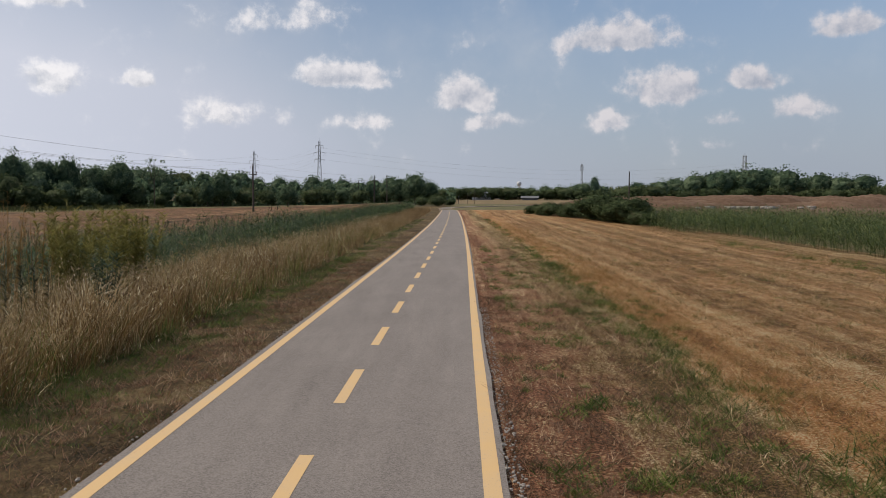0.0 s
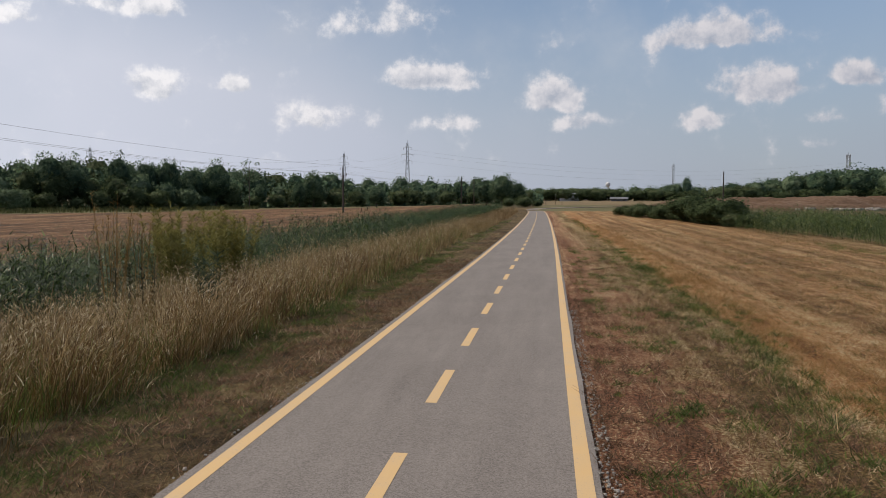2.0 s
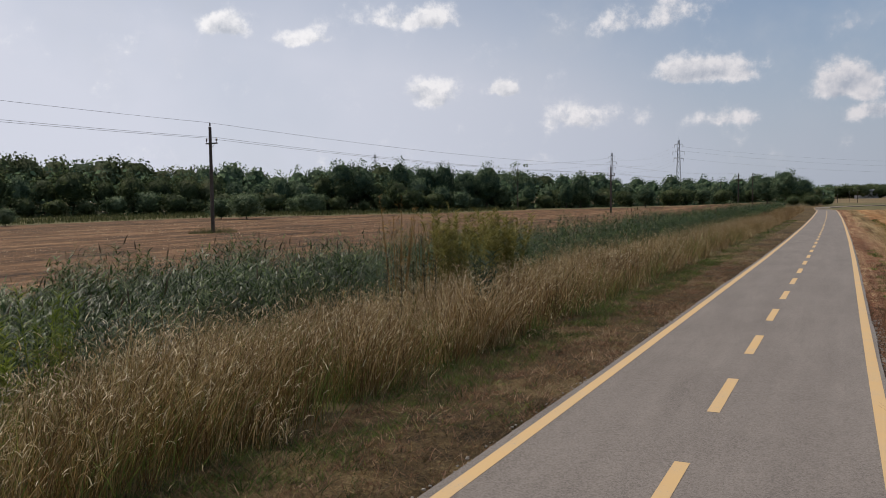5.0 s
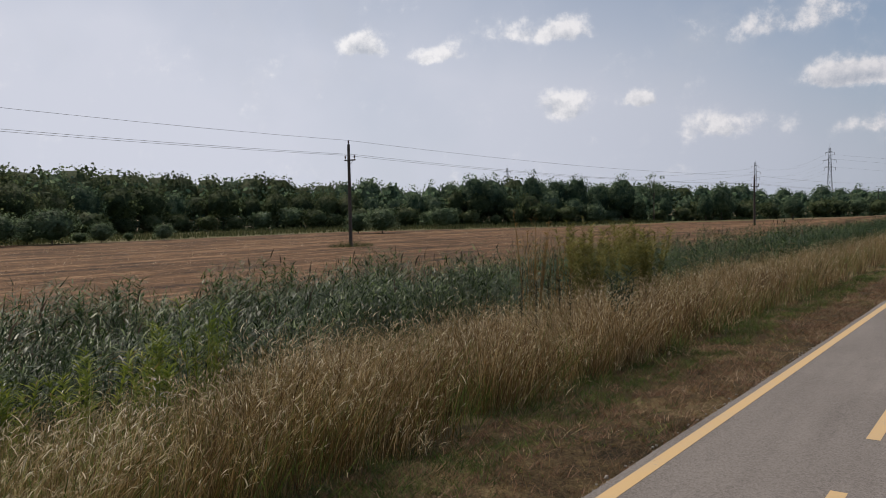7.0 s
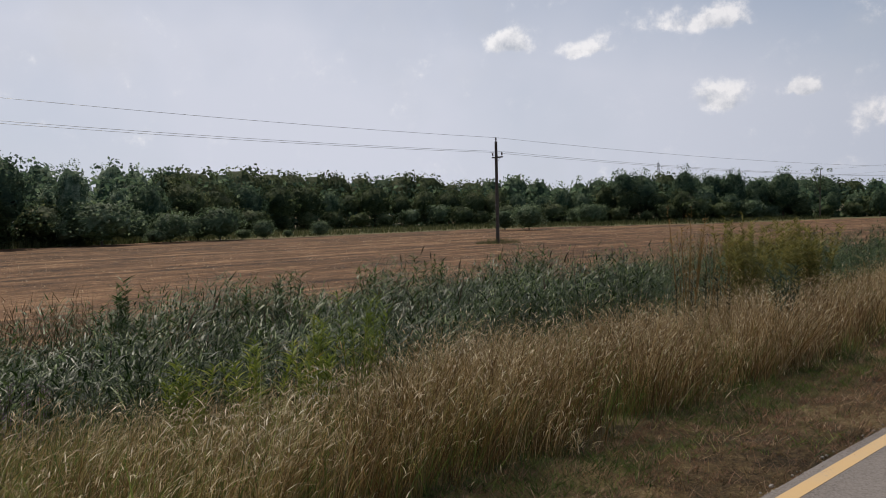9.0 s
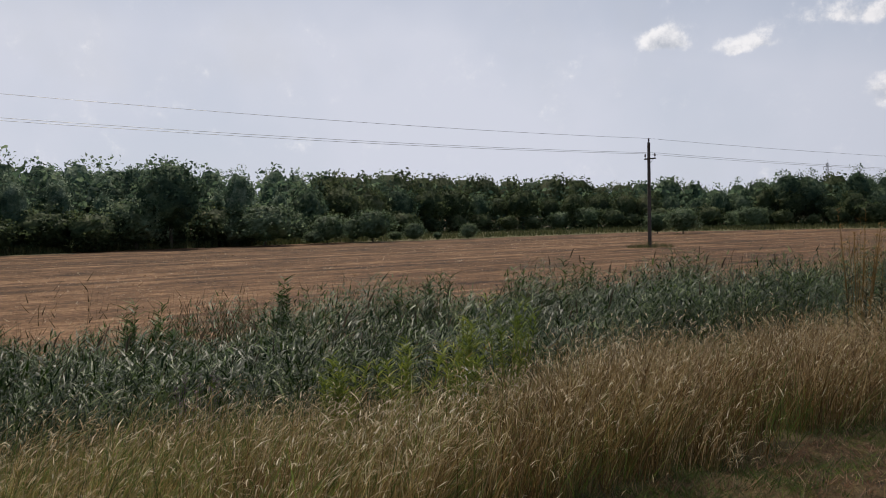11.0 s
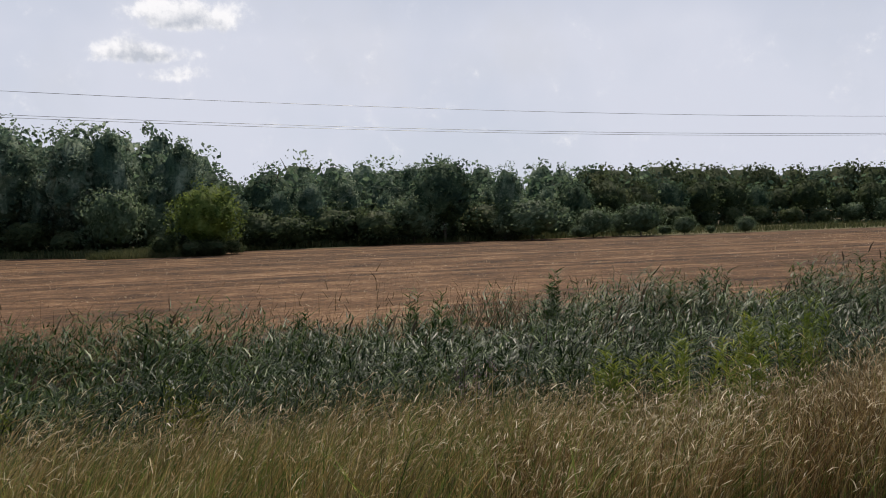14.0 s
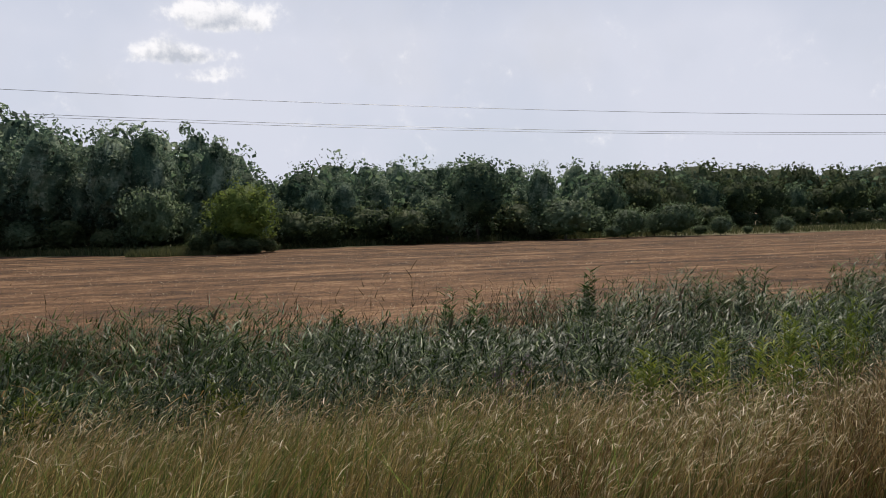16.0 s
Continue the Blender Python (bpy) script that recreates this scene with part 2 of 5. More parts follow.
M_DIRT = earth("dug_earth", [(0.1, (0.065, 0.037, 0.023)), (0.5, (0.124, 0.073, 0.044)), (0.9, (0.189, 0.128, 0.087))], scale=0.5, grain_scale=4.0)
M_FAR = earth("far_fields", [(0.1, (0.075, 0.060, 0.028)), (0.5, (0.165, 0.118, 0.062)), (0.9, (0.250, 0.175, 0.098))], scale=0.06, grain_scale=0.4, bump=0.1)
M_DRY = leafy("dry_grass", [(0.0, (0.051, 0.043, 0.014)), (0.35, (0.170, 0.123, 0.040)), (0.65, (0.363, 0.250, 0.090)), (0.85, (0.680, 0.493, 0.215)), (1.0, (0.920, 0.907, 0.533))], 0.45, 0.38, 0.3, 0.9, 0.7)
M_BROWN = leafy("brown_grass", [(0.0, (0.030, 0.018, 0.005)), (0.35, (0.090, 0.050, 0.016)), (0.65, (0.180, 0.102, 0.035)), (0.88, (0.300, 0.190, 0.075)), (1.0, (0.560, 0.400, 0.200))], 0.5, 0.28, 0.2, 0.7)
M_MARGIN = leafy("margin_grass", [(0.0, (0.036, 0.045, 0.018)), (0.5, (0.076, 0.086, 0.034)), (1.0, (0.152, 0.148, 0.068))], 0.6, 0.35, 0.08, 0.2)
M_HEAD = leafy("grass_seed_heads", [(0.0, (0.26, 0.17, 0.08)), (0.4, (0.45, 0.33, 0.17)), (0.7, (0.7, 0.58, 0.36)), (1.0, (0.84, 0.78, 0.6))], 0.5, 0.45, 0.25)
M_GREEN = leafy("green_grass", [(0.0, (0.023, 0.040, 0.009)), (0.4, (0.069, 0.103, 0.022)), (0.75, (0.138, 0.178, 0.039)), (1.0, (0.322, 0.345, 0.099))], 0.55, 0.48, 0.15)
M_TURF = leafy("short_turf", [(0.0, (0.033, 0.042, 0.011)), (0.3, (0.104, 0.102, 0.030)), (0.55, (0.208, 0.138, 0.057)), (0.8, (0.351, 0.228, 0.103)), (1.0, (0.728, 0.540, 0.299))], 0.6, 0.25, 0.15, 1.1)
# stops run from near-black gaps to pale glints: shade and gloss painted per leaf
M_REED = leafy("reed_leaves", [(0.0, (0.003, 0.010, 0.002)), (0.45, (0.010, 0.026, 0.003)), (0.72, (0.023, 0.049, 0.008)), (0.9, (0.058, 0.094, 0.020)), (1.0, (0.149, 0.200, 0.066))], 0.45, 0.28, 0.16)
M_PLUME = leafy("reed_plumes", [(0.0, (0.04, 0.032, 0.02)), (0.6, (0.09, 0.065, 0.04)), (1.0, (0.15, 0.11, 0.07))], 0.7, 0.2, 0.1)
M_GOLD = leafy("yellow_green_herbs", [(0.0, (0.075, 0.112, 0.017)), (0.5, (0.180, 0.225, 0.031)), (1.0, (0.360, 0.375, 0.056))], 0.6, 0.4, 0.08)
M_FENNEL = leafy("fennel_leaves", [(0.0, (0.084, 0.080, 0.021)), (0.5, (0.180, 0.164, 0.044)), (1.0, (0.288, 0.260, 0.080))], 0.6, 0.4, 0.08)
M_RUST = leafy("rusty_weed", [(0.0, (0.135, 0.076, 0.022)), (0.6, (0.306, 0.184, 0.064)), (1.0, (0.450, 0.302, 0.120))], 0.6, 0.3, 0.08)
M_DOCK = leafy("dark_dock", [(0.0, (0.033, 0.034, 0.015)), (1.0, (0.083, 0.071, 0.030))], 0.6, 0.2, 0.2)
M_LILAC = leafy("lilac_flowers", [(0.0, (0.152, 0.084, 0.129)), (1.0, (0.335, 0.202, 0.304))], 0.6, 0.3, 0.08)
M_WHITE = leafy("white_flowers", [(0.0, (0.4, 0.38, 0.3)), (1.0, (0.7, 0.68, 0.6))], 0.6, 0.3, 0.2)
M_REDTURF = leafy("reddish_turf", [(0.0, (0.040, 0.037, 0.014)), (0.3, (0.119, 0.069, 0.039)), (0.6, (0.238, 0.127, 0.077)), (0.85, (0.370, 0.228, 0.140)), (1.0, (0.686, 0.531, 0.339))], 0.6, 0.25, 0.15, 1.1)
M_RUSTTURF = leafy("rusty_turf", [(0.0, (0.145, 0.085, 0.029)), (0.5, (0.306, 0.166, 0.060)), (1.0, (0.468, 0.315, 0.140))], 0.6, 0.3, 0.15, 0.8)
M_STRAW = leafy("cut_straw", [(0.0, (0.154, 0.082, 0.032)), (0.5, (0.360, 0.206, 0.091)), (0.8, (0.639, 0.413, 0.214)), (1.0, (0.906, 0.672, 0.428))], 0.5, 0.2, 0.3, 0.4)
M_STUB = leafy("stubble_straw", [(0.0, (0.10, 0.055, 0.028)), (0.4, (0.26, 0.165, 0.09)), (0.75, (0.46, 0.34, 0.2)), (1.0, (0.75, 0.62, 0.42))], 0.6, 0.2, 0.2, 0.2)
M_STALK = leafy("bleached_stalks", [(0.0, (0.187, 0.125, 0.051)), (0.5, (0.411, 0.303, 0.153)), (1.0, (0.765, 0.660, 0.425))], 0.45, 0.4, 0.3)
M_WEED = leafy("olive_weed_leaves", [(0.0, (0.024, 0.041, 0.011)), (0.5, (0.061, 0.089, 0.027)), (0.85, (0.135, 0.162, 0.054)), (1.0, (0.270, 0.270, 0.121))], 0.55, 0.4, 0.15)
M_NETTLE = leafy("dark_green_leaves", [(0.0, (0.014, 0.034, 0.006)), (0.5, (0.034, 0.075, 0.014)), (0.85, (0.075, 0.130, 0.028)), (1.0, (0.150, 0.210, 0.060))], 0.5, 0.3, 0.2)
M_SPIKE = leafy("rusty_spikes", [(0.0, (0.040, 0.030, 0.014)), (0.6, (0.105, 0.070, 0.034)), (1.0, (0.230, 0.145, 0.075))], 0.6, 0.2, 0.1)
M_THISTLE = leafy("grey_thistle_leaves", [(0.0, (0.03, 0.045, 0.024)), (0.6, (0.075, 0.1, 0.055)), (1.0, (0.2, 0.23, 0.14))], 0.6, 0.3, 0.1)
# oak and poplar: distance haze mixed in, tones paler and bluer than the leaves
M_LEAF = [leafy("oak_leaves", [(0.0, (0.042, 0.077, 0.054)), (0.6, (0.107, 0.160, 0.091)), (1.0, (0.228, 0.287, 0.174))], 0.65, 0.55, 0.06, 0.5, 0.42, 3.2),
          leafy("poplar_leaves", [(0.0, (0.064, 0.113, 0.078)), (0.6, (0.161, 0.229, 0.151)), (1.0, (0.362, 0.427, 0.312))], 0.65, 0.55, 0.06, 0.5, 0.42, 3.2),
          leafy("willow_leaves", [(0.0, (0.065, 0.103, 0.054)), (0.6, (0.150, 0.204, 0.112)), (1.0, (0.282, 0.348, 0.215))], 0.6, 0.55, 0.12, 0.5, 0.42, 3.2),
          leafy("acacia_leaves", [(0.0, (0.042, 0.063, 0.030)), (0.6, (0.099, 0.130, 0.059)), (1.0, (0.180, 0.194, 0.099))], 0.65, 0.55, 0.08, 0.3, 0.42, 3.2),
          leafy("light_willow_leaves", [(0.0, (0.088, 0.131, 0.030)), (0.6, (0.181, 0.238, 0.058)), (1.0, (0.290, 0.339, 0.102))], 0.65, 0.48, 0.08, 0.4, 0.42, 3.2)]
M_BARK = solid("bark", (0.05, 0.038, 0.027), (0.12, 0.095, 0.07), 3.0, 0.9, 0.0, 0.6)
M_POLEWOOD = solid("tarred_pole_wood", (0.035, 0.026, 0.02), (0.085, 0.066, 0.05), 5.0, 0.8, 0.0, 0.4)
M_STEEL = solid("galvanised_steel", (0.23, 0.24, 0.25), (0.34, 0.35, 0.36), 4.0, 0.5, 0.6, 0.05)
M_PORCELAIN = solid("brown_porcelain", (0.06, 0.03, 0.02), (0.1, 0.05, 0.03), 9.0, 0.25, 0.0, 0.0)
M_WIRE = solid("weathered_wire", (0.16, 0.165, 0.17), (0.22, 0.225, 0.23), 9.0, 0.5, 0.5, 0.0)
M_WALL = solid("white_render", (0.5, 0.5, 0.5), (0.6, 0.6, 0.6), 0.4, 0.8, 0.0, 0.1)
M_ROOF = solid("grey_sheet_roof", (0.35, 0.36, 0.38), (0.5, 0.51, 0.53), 0.3, 0.5, 0.2, 0.05)
M_PANE = solid("dark_window", (0.03, 0.035, 0.04), (0.05, 0.055, 0.06), 1.0, 0.15, 0.0, 0.0)
M_BARN = solid("weathered_sheet", (0.09, 0.09, 0.095), (0.15, 0.15, 0.155), 0.4, 0.7, 0.0, 0.1)
M_STONE = solid("pale_rubble", (0.2, 0.175, 0.15), (0.42, 0.38, 0.33), 2.0, 0.9, 0.0, 0.5)


# ---- mesh helpers ----
rng = np.random.default_rng(7)


def quads_mesh(name, verts, quads, *mats, flat=False):
    me = bpy.data.meshes.new(name)
    verts, quads = np.asarray(verts, np.float32).reshape(-1, 3), np.asarray(quads, np.int32).reshape(-1, 4)
    me.vertices.add(len(verts))
    me.vertices.foreach_set("co", verts.ravel())
    me.loops.add(quads.size)
    me.loops.foreach_set("vertex_index", quads.ravel())
    me.polygons.add(len(quads))
    me.polygons.foreach_set("loop_start", np.arange(0, quads.size, 4, dtype=np.int32))
    for m in mats:
        me.materials.append(m)
    me.update(calc_edges=True)
    me.validate()
    if flat:
        me.shade_flat()
    return me


def thing(name, label, category, group="", at=(0, 0, 0), kind=""):
    ob = new(name)
    ob.empty_display_size = 0.2
    ob.matrix_basis = pose(*at)
    return tagged(ob, label, category, group, kind)


def part(name, me, parent, label=""):
    ob = new(name, me)
    ob.parent = parent
    return tagged(ob, label)


def from_bm(name, bm, *mats):
    me = bpy.data.meshes.new(name)
    bm.to_mesh(me)
    bm.free()
    for m in mats:
        me.materials.append(m)
    return me


def tube(points, radii, sides=8):
    """A bent, tapered round bar through points: verts and quads."""
    P = [Vector(p) for p in points]
    V, Q = [], []
    for i, p in enumerate(P):
        d = (P[min(i + 1, len(P) - 1)] - P[max(i - 1, 0)]).normalized()
        s = d.cross(Vector((0.31, 0.93, 0.17))).normalized()
        w = d.cross(s)
        for k in range(sides):
            a = 2 * math.pi * k / sides
            V.append(p + (s * math.cos(a) + w * math.sin(a)) * radii[i])
    for i in range(len(P) - 1):
        for k in range(sides):
            Q.append((i * sides + k, i * sides + (k + 1) % sides, (i + 1) * sides + (k + 1) % sides, (i + 1) * sides + k))
    return np.array([tuple(v) for v in V]), np.array(Q)


def merge(pieces):
    V, Q, n = [], [], 0
    for v, q in pieces:
        V.append(np.asarray(v).reshape(-1, 3))
        Q.append(np.asarray(q).reshape(-1, 4) + n)
        n += len(V[-1])
    return np.concatenate(V), np.concatenate(Q)


def box(cx, cy, cz, sx, sy, sz):
    c = np.array([(x, y, z) for z in (-0.5, 0.5) for y in (-0.5, 0.5) for x in (-0.5, 0.5)]) * (sx, sy, sz) + (cx, cy, cz)
    return c, np.array([(0, 2, 3, 1), (4, 5, 7, 6), (0, 1, 5, 4), (2, 6, 7, 3), (0, 4, 6, 2), (1, 3, 7, 5)])


def blades(x, y, z, height, width, lean, droop, heading, segs=2, wide_at=0.3, twist=3.2):
    """Grass blades: strips that rise from (x, y, z), lean along heading and taper."""
    n = len(x)
    t = np.linspace(0, 1, segs + 1)[None, :]
    side = lean[:, None] * t * 0.5 + lean[:, None] * t ** 2 * 0.7
    px = x[:, None] + np.cos(heading)[:, None] * side * height[:, None]
    py = y[:, None] + np.sin(heading)[:, None] * side * height[:, None]
    pz = z[:, None] + height[:, None] * (t - droop[:, None] * t ** 2)
    turn = heading + np.pi / 2 + (rng.random(n) - 0.5) * twist
    w = width[:, None] * np.where(t < wide_at, 0.6 + 0.4 * t / wide_at, np.maximum((1 - t) / (1 - wide_at), 0.06)) * 0.5
    ox, oy = np.cos(turn)[:, None] * w, np.sin(turn)[:, None] * w
    V = np.stack([np.stack([px - ox, py - oy, pz], -1), np.stack([px + ox, py + oy, pz], -1)], 2).reshape(-1, 3)
    k = np.arange(segs)
    q = np.stack([2 * k, 2 * k + 1, 2 * k + 3, 2 * k + 2], -1)
    Q = (q[None] + (np.arange(n) * 2 * (segs + 1))[:, None, None]).reshape(-1, 4)
    return V, Q


# ---- lie of the land ----
def path_x(y):
    return np.interp(y, [-20, 0, 5, 8.8, 12.5, 16.8, 25.6, 36, 52.8, 75, 107, 126, 140, 160], [0.0, 0.0, 0.015, 0.04, 0.07, 0.11, 0.19, 0.25, 0.285, 0.26, 0.08, -0.25, -0.75, -1.6])


def path_z(y):
    return np.interp(y, [-40, -10, 0, 5.1, 8.8, 12.5, 16.8, 25.6, 52.8, 107, 122, 136, 160], [0.25, 0.1, 0.0, -0.092, -0.135, -0.166, -0.2, -0.267, -0.43, -0.655, -0.72, -0.95, -1.2])


LOW, FIELD, RIGHT = -1.75, -1.25, -0.62


def land(x, y):
    """Height of the ground: path on its bank, ditch and field to the left, mown strip to the right."""
    x, y = np.asarray(x, float), np.asarray(y, float)
    u, zp = x - path_x(y), path_z(y)
    g = np.interp(-u, [1.25, 2.9, 4.2, 7.6, 9.4], [0.02, 0.05, 0.16, 0.55, 1.0])
    left = zp * (1 - g) + LOW * g
    g2 = np.interp(-u, [11.5, 15.0], [0.0, 1.0])
    left = left * (1 - g2) + FIELD * g2
    g = np.interp(u, [1.25, 3.0, 6.0, 16.0], [0.02, 0.06, 0.3, 1.0])
    far = np.interp(y, [100, 180], [0.0, 1.0])
    right = zp * (1 - g) + (RIGHT * (1 - far) - 1.1 * far) * g
    z = np.where(u < 0, left, right) + np.interp(y, [140, 178, 240, 420], [0.0, 0.55, 0.55, 0.0]) * np.interp(u, [-30, -12], [0.0, 1.0])
    off = np.interp(np.abs(u), [1.3, 2.0], [0, 1])
    z = z + off * (0.022 * np.sin(1.9 * x + 0.7 * y) * np.sin(1.3 * y - 0.4 * x) + 0.018 * np.sin(4.1 * x + 1) * np.sin(3.3 * y))
    return z - 0.05 * (np.abs(u) < 1.235)


def field_edge(az):
    """Distance of the stubble field's far edge, by bearing to the left in degrees."""
    return np.interp(az, [0, 4, 12, 20, 27, 43, 54, 64, 72, 86, 90, 99, 106, 150], [260, 240, 190, 168, 143, 132, 112, 104, 99, 92, 89, 86, 100, 100])


def polar(x, y):
    return np.degrees(np.arctan2(-(x - 0.85), y - 0.3)), np.hypot(x - 0.85, y - 0.3)


def steps(spans):
    out = []
    for a, b, s in spans:
        out.append(np.arange(a, b - 1e-6, s))
    return np.concatenate(out + [[spans[-1][1]]])


gx = steps([(-4000, -800, 400), (-800, -240, 40), (-240, -60, 5), (-60, -18, 2.5), (-18, -8, 0.6), (-8, -2, 0.35), (-2, 2, 0.2), (2, 10, 0.4), (10, 30, 1), (30, 240, 6), (240, 800, 40), (800, 4000, 400)])
gy = steps([(-4000, -800, 400), (-800, -120, 40), (-120, -10, 5), (-10, -4, 1), (-4, 30, 0.6), (30, 120, 2), (120, 300, 4), (300, 800, 20), (800, 4600, 380)])
GX, GY = np.meshgrid(gx, gy)
nx, ny = len(gx), len(gy)
i, j = np.meshgrid(np.arange(nx - 1), np.arange(ny - 1))
quads = np.stack([j * nx + i, j * nx + i + 1, (j + 1) * nx + i + 1, (j + 1) * nx + i], -1).reshape(-1, 4)
me = quads_mesh("ground", np.stack([GX, GY, land(GX, GY)], -1), quads, M_VERGE, M_BANK, M_STUBBLE, M_HAY, M_MEADOW, M_DIRT, M_FAR)
fx, fy = GX.ravel()[quads].mean(1), GY.ravel()[quads].mean(1)
faz, fd = polar(fx, fy)
fu = fx - path_x(fy)
zone = np.full(len(quads), 4)
zone[(fu > -2.9) & (fu < 0.5)] = 0
zone[(fu <= -2.9) & (fu > -15.2)] = 1
zone[(fu <= -15.2) & (fd < field_edge(faz)) & (faz > 0)] = 2
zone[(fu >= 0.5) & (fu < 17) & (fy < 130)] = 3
zone[(faz < -5) & (faz > -60) & (fd > 95) & (fd < 190) & (fu > 16)] = 5
zone[(zone == 4) & (fy > 196) & (fx > -60)] = 6
zone[(fd > 260)] = 6
edge = np.interp(faz, [0, 4, 12, 20, 27, 35, 43, 54, 60, 66, 72, 80, 90, 99, 106, 115], [275, 255, 212, 185, 163, 165, 165, 165, 140, 112, 103, 97, 94, 96, 104, 104])
zone[(faz > 1) & (faz < 118) & (fd > edge - 1) & (fd < edge + 420)] = 1
me.polygons.foreach_set("material_index", zone.astype(np.int32))
ground = tagged(new("ground", me), "flat farmland with mown verge, ditch bank and stubble field", "ground", kind="structure")

# ---- cycle path ----
ys = np.arange(-14, 150.1, 1.0)
LINE = [(path_x(v), v, path_z(v)) for v in ys]
for k in range(1, 25):
    a = radians(min(k * 5.0, 84))
    LINE.append((LINE[-1][0] + 1.4 * math.sin(a) - 0.02, LINE[-1][1] + 1.4 * math.cos(a), float(land(LINE[-1][0] + 3.0, LINE[-1][1] + 1.0)) + 0.07))
for k in range(30):
    LINE.append((LINE[-1][0] + 1.5, LINE[-1][1] + 0.1, float(land(LINE[-1][0] + 1.5, LINE[-1][1] + 0.1)) + 0.07))
LINE = np.array(LINE)
tang = np.gradient(LINE[:, :2], axis=0)
tang /= np.linalg.norm(tang, axis=1)[:, None]
RIGHTWARD = np.stack([tang[:, 1], -tang[:, 0]], -1)


def ribbon(name, a, b, up, thick, mat, rows=None, ragged=0.0):
    """A slab along the path between the offsets a and b from its middle."""
    C = LINE if rows is None else LINE[rows]
    R = RIGHTWARD if rows is None else RIGHTWARD[rows]
    n = len(C)
    V = []
    for off, dz in ((a, -thick), (a, 0), (b, 0), (b, -thick)):
        o = off + (rng.normal(0, ragged, n) if ragged else 0)
        V.append(np.concatenate([C[:, :2] + R * np.reshape(o, (-1, 1)), C[:, 2:] + up + dz], 1))
    V = np.stack(V, 1)
    k = np.arange(n - 1) * 4
    Q = np.concatenate([np.stack([k + e, k + 4 + e, k + 5 + e, k + 1 + e], -1) for e in range(3)])
    return quads_mesh(name, V, Q[:, ::-1], mat, flat=True)


road = tagged(new("cycle_path", ribbon("cycle_path", -1.245, 1.25, 0.0, 0.14, M_ASPHALT, None, 0.006)), "grey asphalt cycle path between mown grass verges", "cycle path", kind="structure")
part("edge_line", ribbon("edge_line", -1.18, -1.08, 0.0022, 0.002, M_PAINT), road, "solid yellow painted edge line")
part("edge_line", ribbon("edge_line", 1.10, 1.205, 0.0022, 0.002, M_PAINT), road, "solid yellow painted edge line")
for k in range(-2, 42):
    y0 = 4.22 + 2.7 * k
    V, Q = [], []
    for v in (y0, y0 + 0.67, y0 + 1.34):
        for off in (-0.073, 0.023):
            V.append((path_x(v) + off, v, path_z(v) + 0.0022))
    part("centre_dash", quads_mesh("centre_dash", V, [(0, 1, 3, 2), (2, 3, 5, 4)], M_PAINT), road, "yellow painted centre dash")

# ---- plants in masses ----
def stuff(name, pieces, mat, label, category):
    V, Q = merge(pieces)
    return tagged(new(name, quads_mesh(name, V, Q, mat)), label, category, kind="stuff")


def scatter(n, x0, x1, y0, y1, power=1.0):
    """Random places over a stretch beside the path, denser toward y0 where power is above 1. x is counted from the path's middle."""
    y = y0 + (y1 - y0) * rng.random(n) ** power
    u = x0 + (x1 - x0) * rng.random(n)
    x = u + path_x(y)
    return x, y, land(x, y)


def patches(x, y, scale, seed=0.0):
    """Smooth field of 0..1 to thin and vary plants."""
    s = scale
    v = np.sin(x * s + seed) * np.sin(y * s * 0.8 + 2 * seed) + 0.6 * np.sin(x * s * 2.3 + y * s * 1.7 + seed) + 0.5 * np.sin(y * s * 3.1 - x * s * 2.1 + 3 * seed)
    return np.clip(v / 3.2 + 0.5, 0, 1)


def clumped(n, x0, x1, y0, y1, per, spread, power=1.0, seed=1.0, thin=0.0):
    """Places gathered in tussocks: n in all, per to a tussock."""
    m = max(n // per, 1)
    cx, cy, _ = scatter(m, x0, x1, y0, y1, power)
    keep = patches(cx, cy, 1.1, seed) > thin * rng.random(m)
    cx, cy = cx[keep], cy[keep]
    tall = np.repeat(0.72 + 0.5 * rng.random(len(cx)), per)
    x = np.repeat(cx, per) + rng.normal(0, spread, len(cx) * per)
    y = np.repeat(cy, per) + rng.normal(0, spread, len(cx) * per)
    return x, y, land(x, y), tall


def edge_taper(x, y):
    """The tall growth starts sharply at the mown verge and sinks toward the ditch."""
    s = path_x(y) - x + 0.3 * (patches(x, y, 1.7, 8.0) - 0.5)
    return np.interp(s, [2.7, 2.85, 3.05], [0.15, 0.8, 1.0]) * np.interp(s, [5.4, 7.6], [1.0, 0.72])


WIND = np.pi / 2 + 0.15


def tall_grass(n, x0, x1, y0, y1, h0, h1, w, power, segs, lean=0.4, seed=1.0, thin=0.0, spread=0.9, per=14, tuft=0.07, dim=False):
    x, y, z, tall = clumped(n, x0, x1, y0, y1, per, tuft, power, seed, thin)
    if dim:
        keep = (y < 5.5) | (path_x(y) - x > 5.2) | (rng.random(len(x)) < 0.25)
        x, y, z, tall = x[keep], y[keep], z[keep], tall[keep]
    n = len(x)
    h = (h0 + (h1 - h0) * rng.random(n)) * tall * (0.68 + 0.5 * patches(x, y, 1.25, seed + 2)) * edge_taper(x, y)
    heading = WIND + rng.normal(0, spread, n)
    bend = lean * (0.35 + 1.5 * rng.random(n) ** 1.2)
    return x, y, z, h, heading, bend, blades(x, y, z - 0.03, h, w * (0.6 + 1.2 * rng.random(n) ** 3), bend, 0.18 * rng.random(n) ** 2, heading, segs)


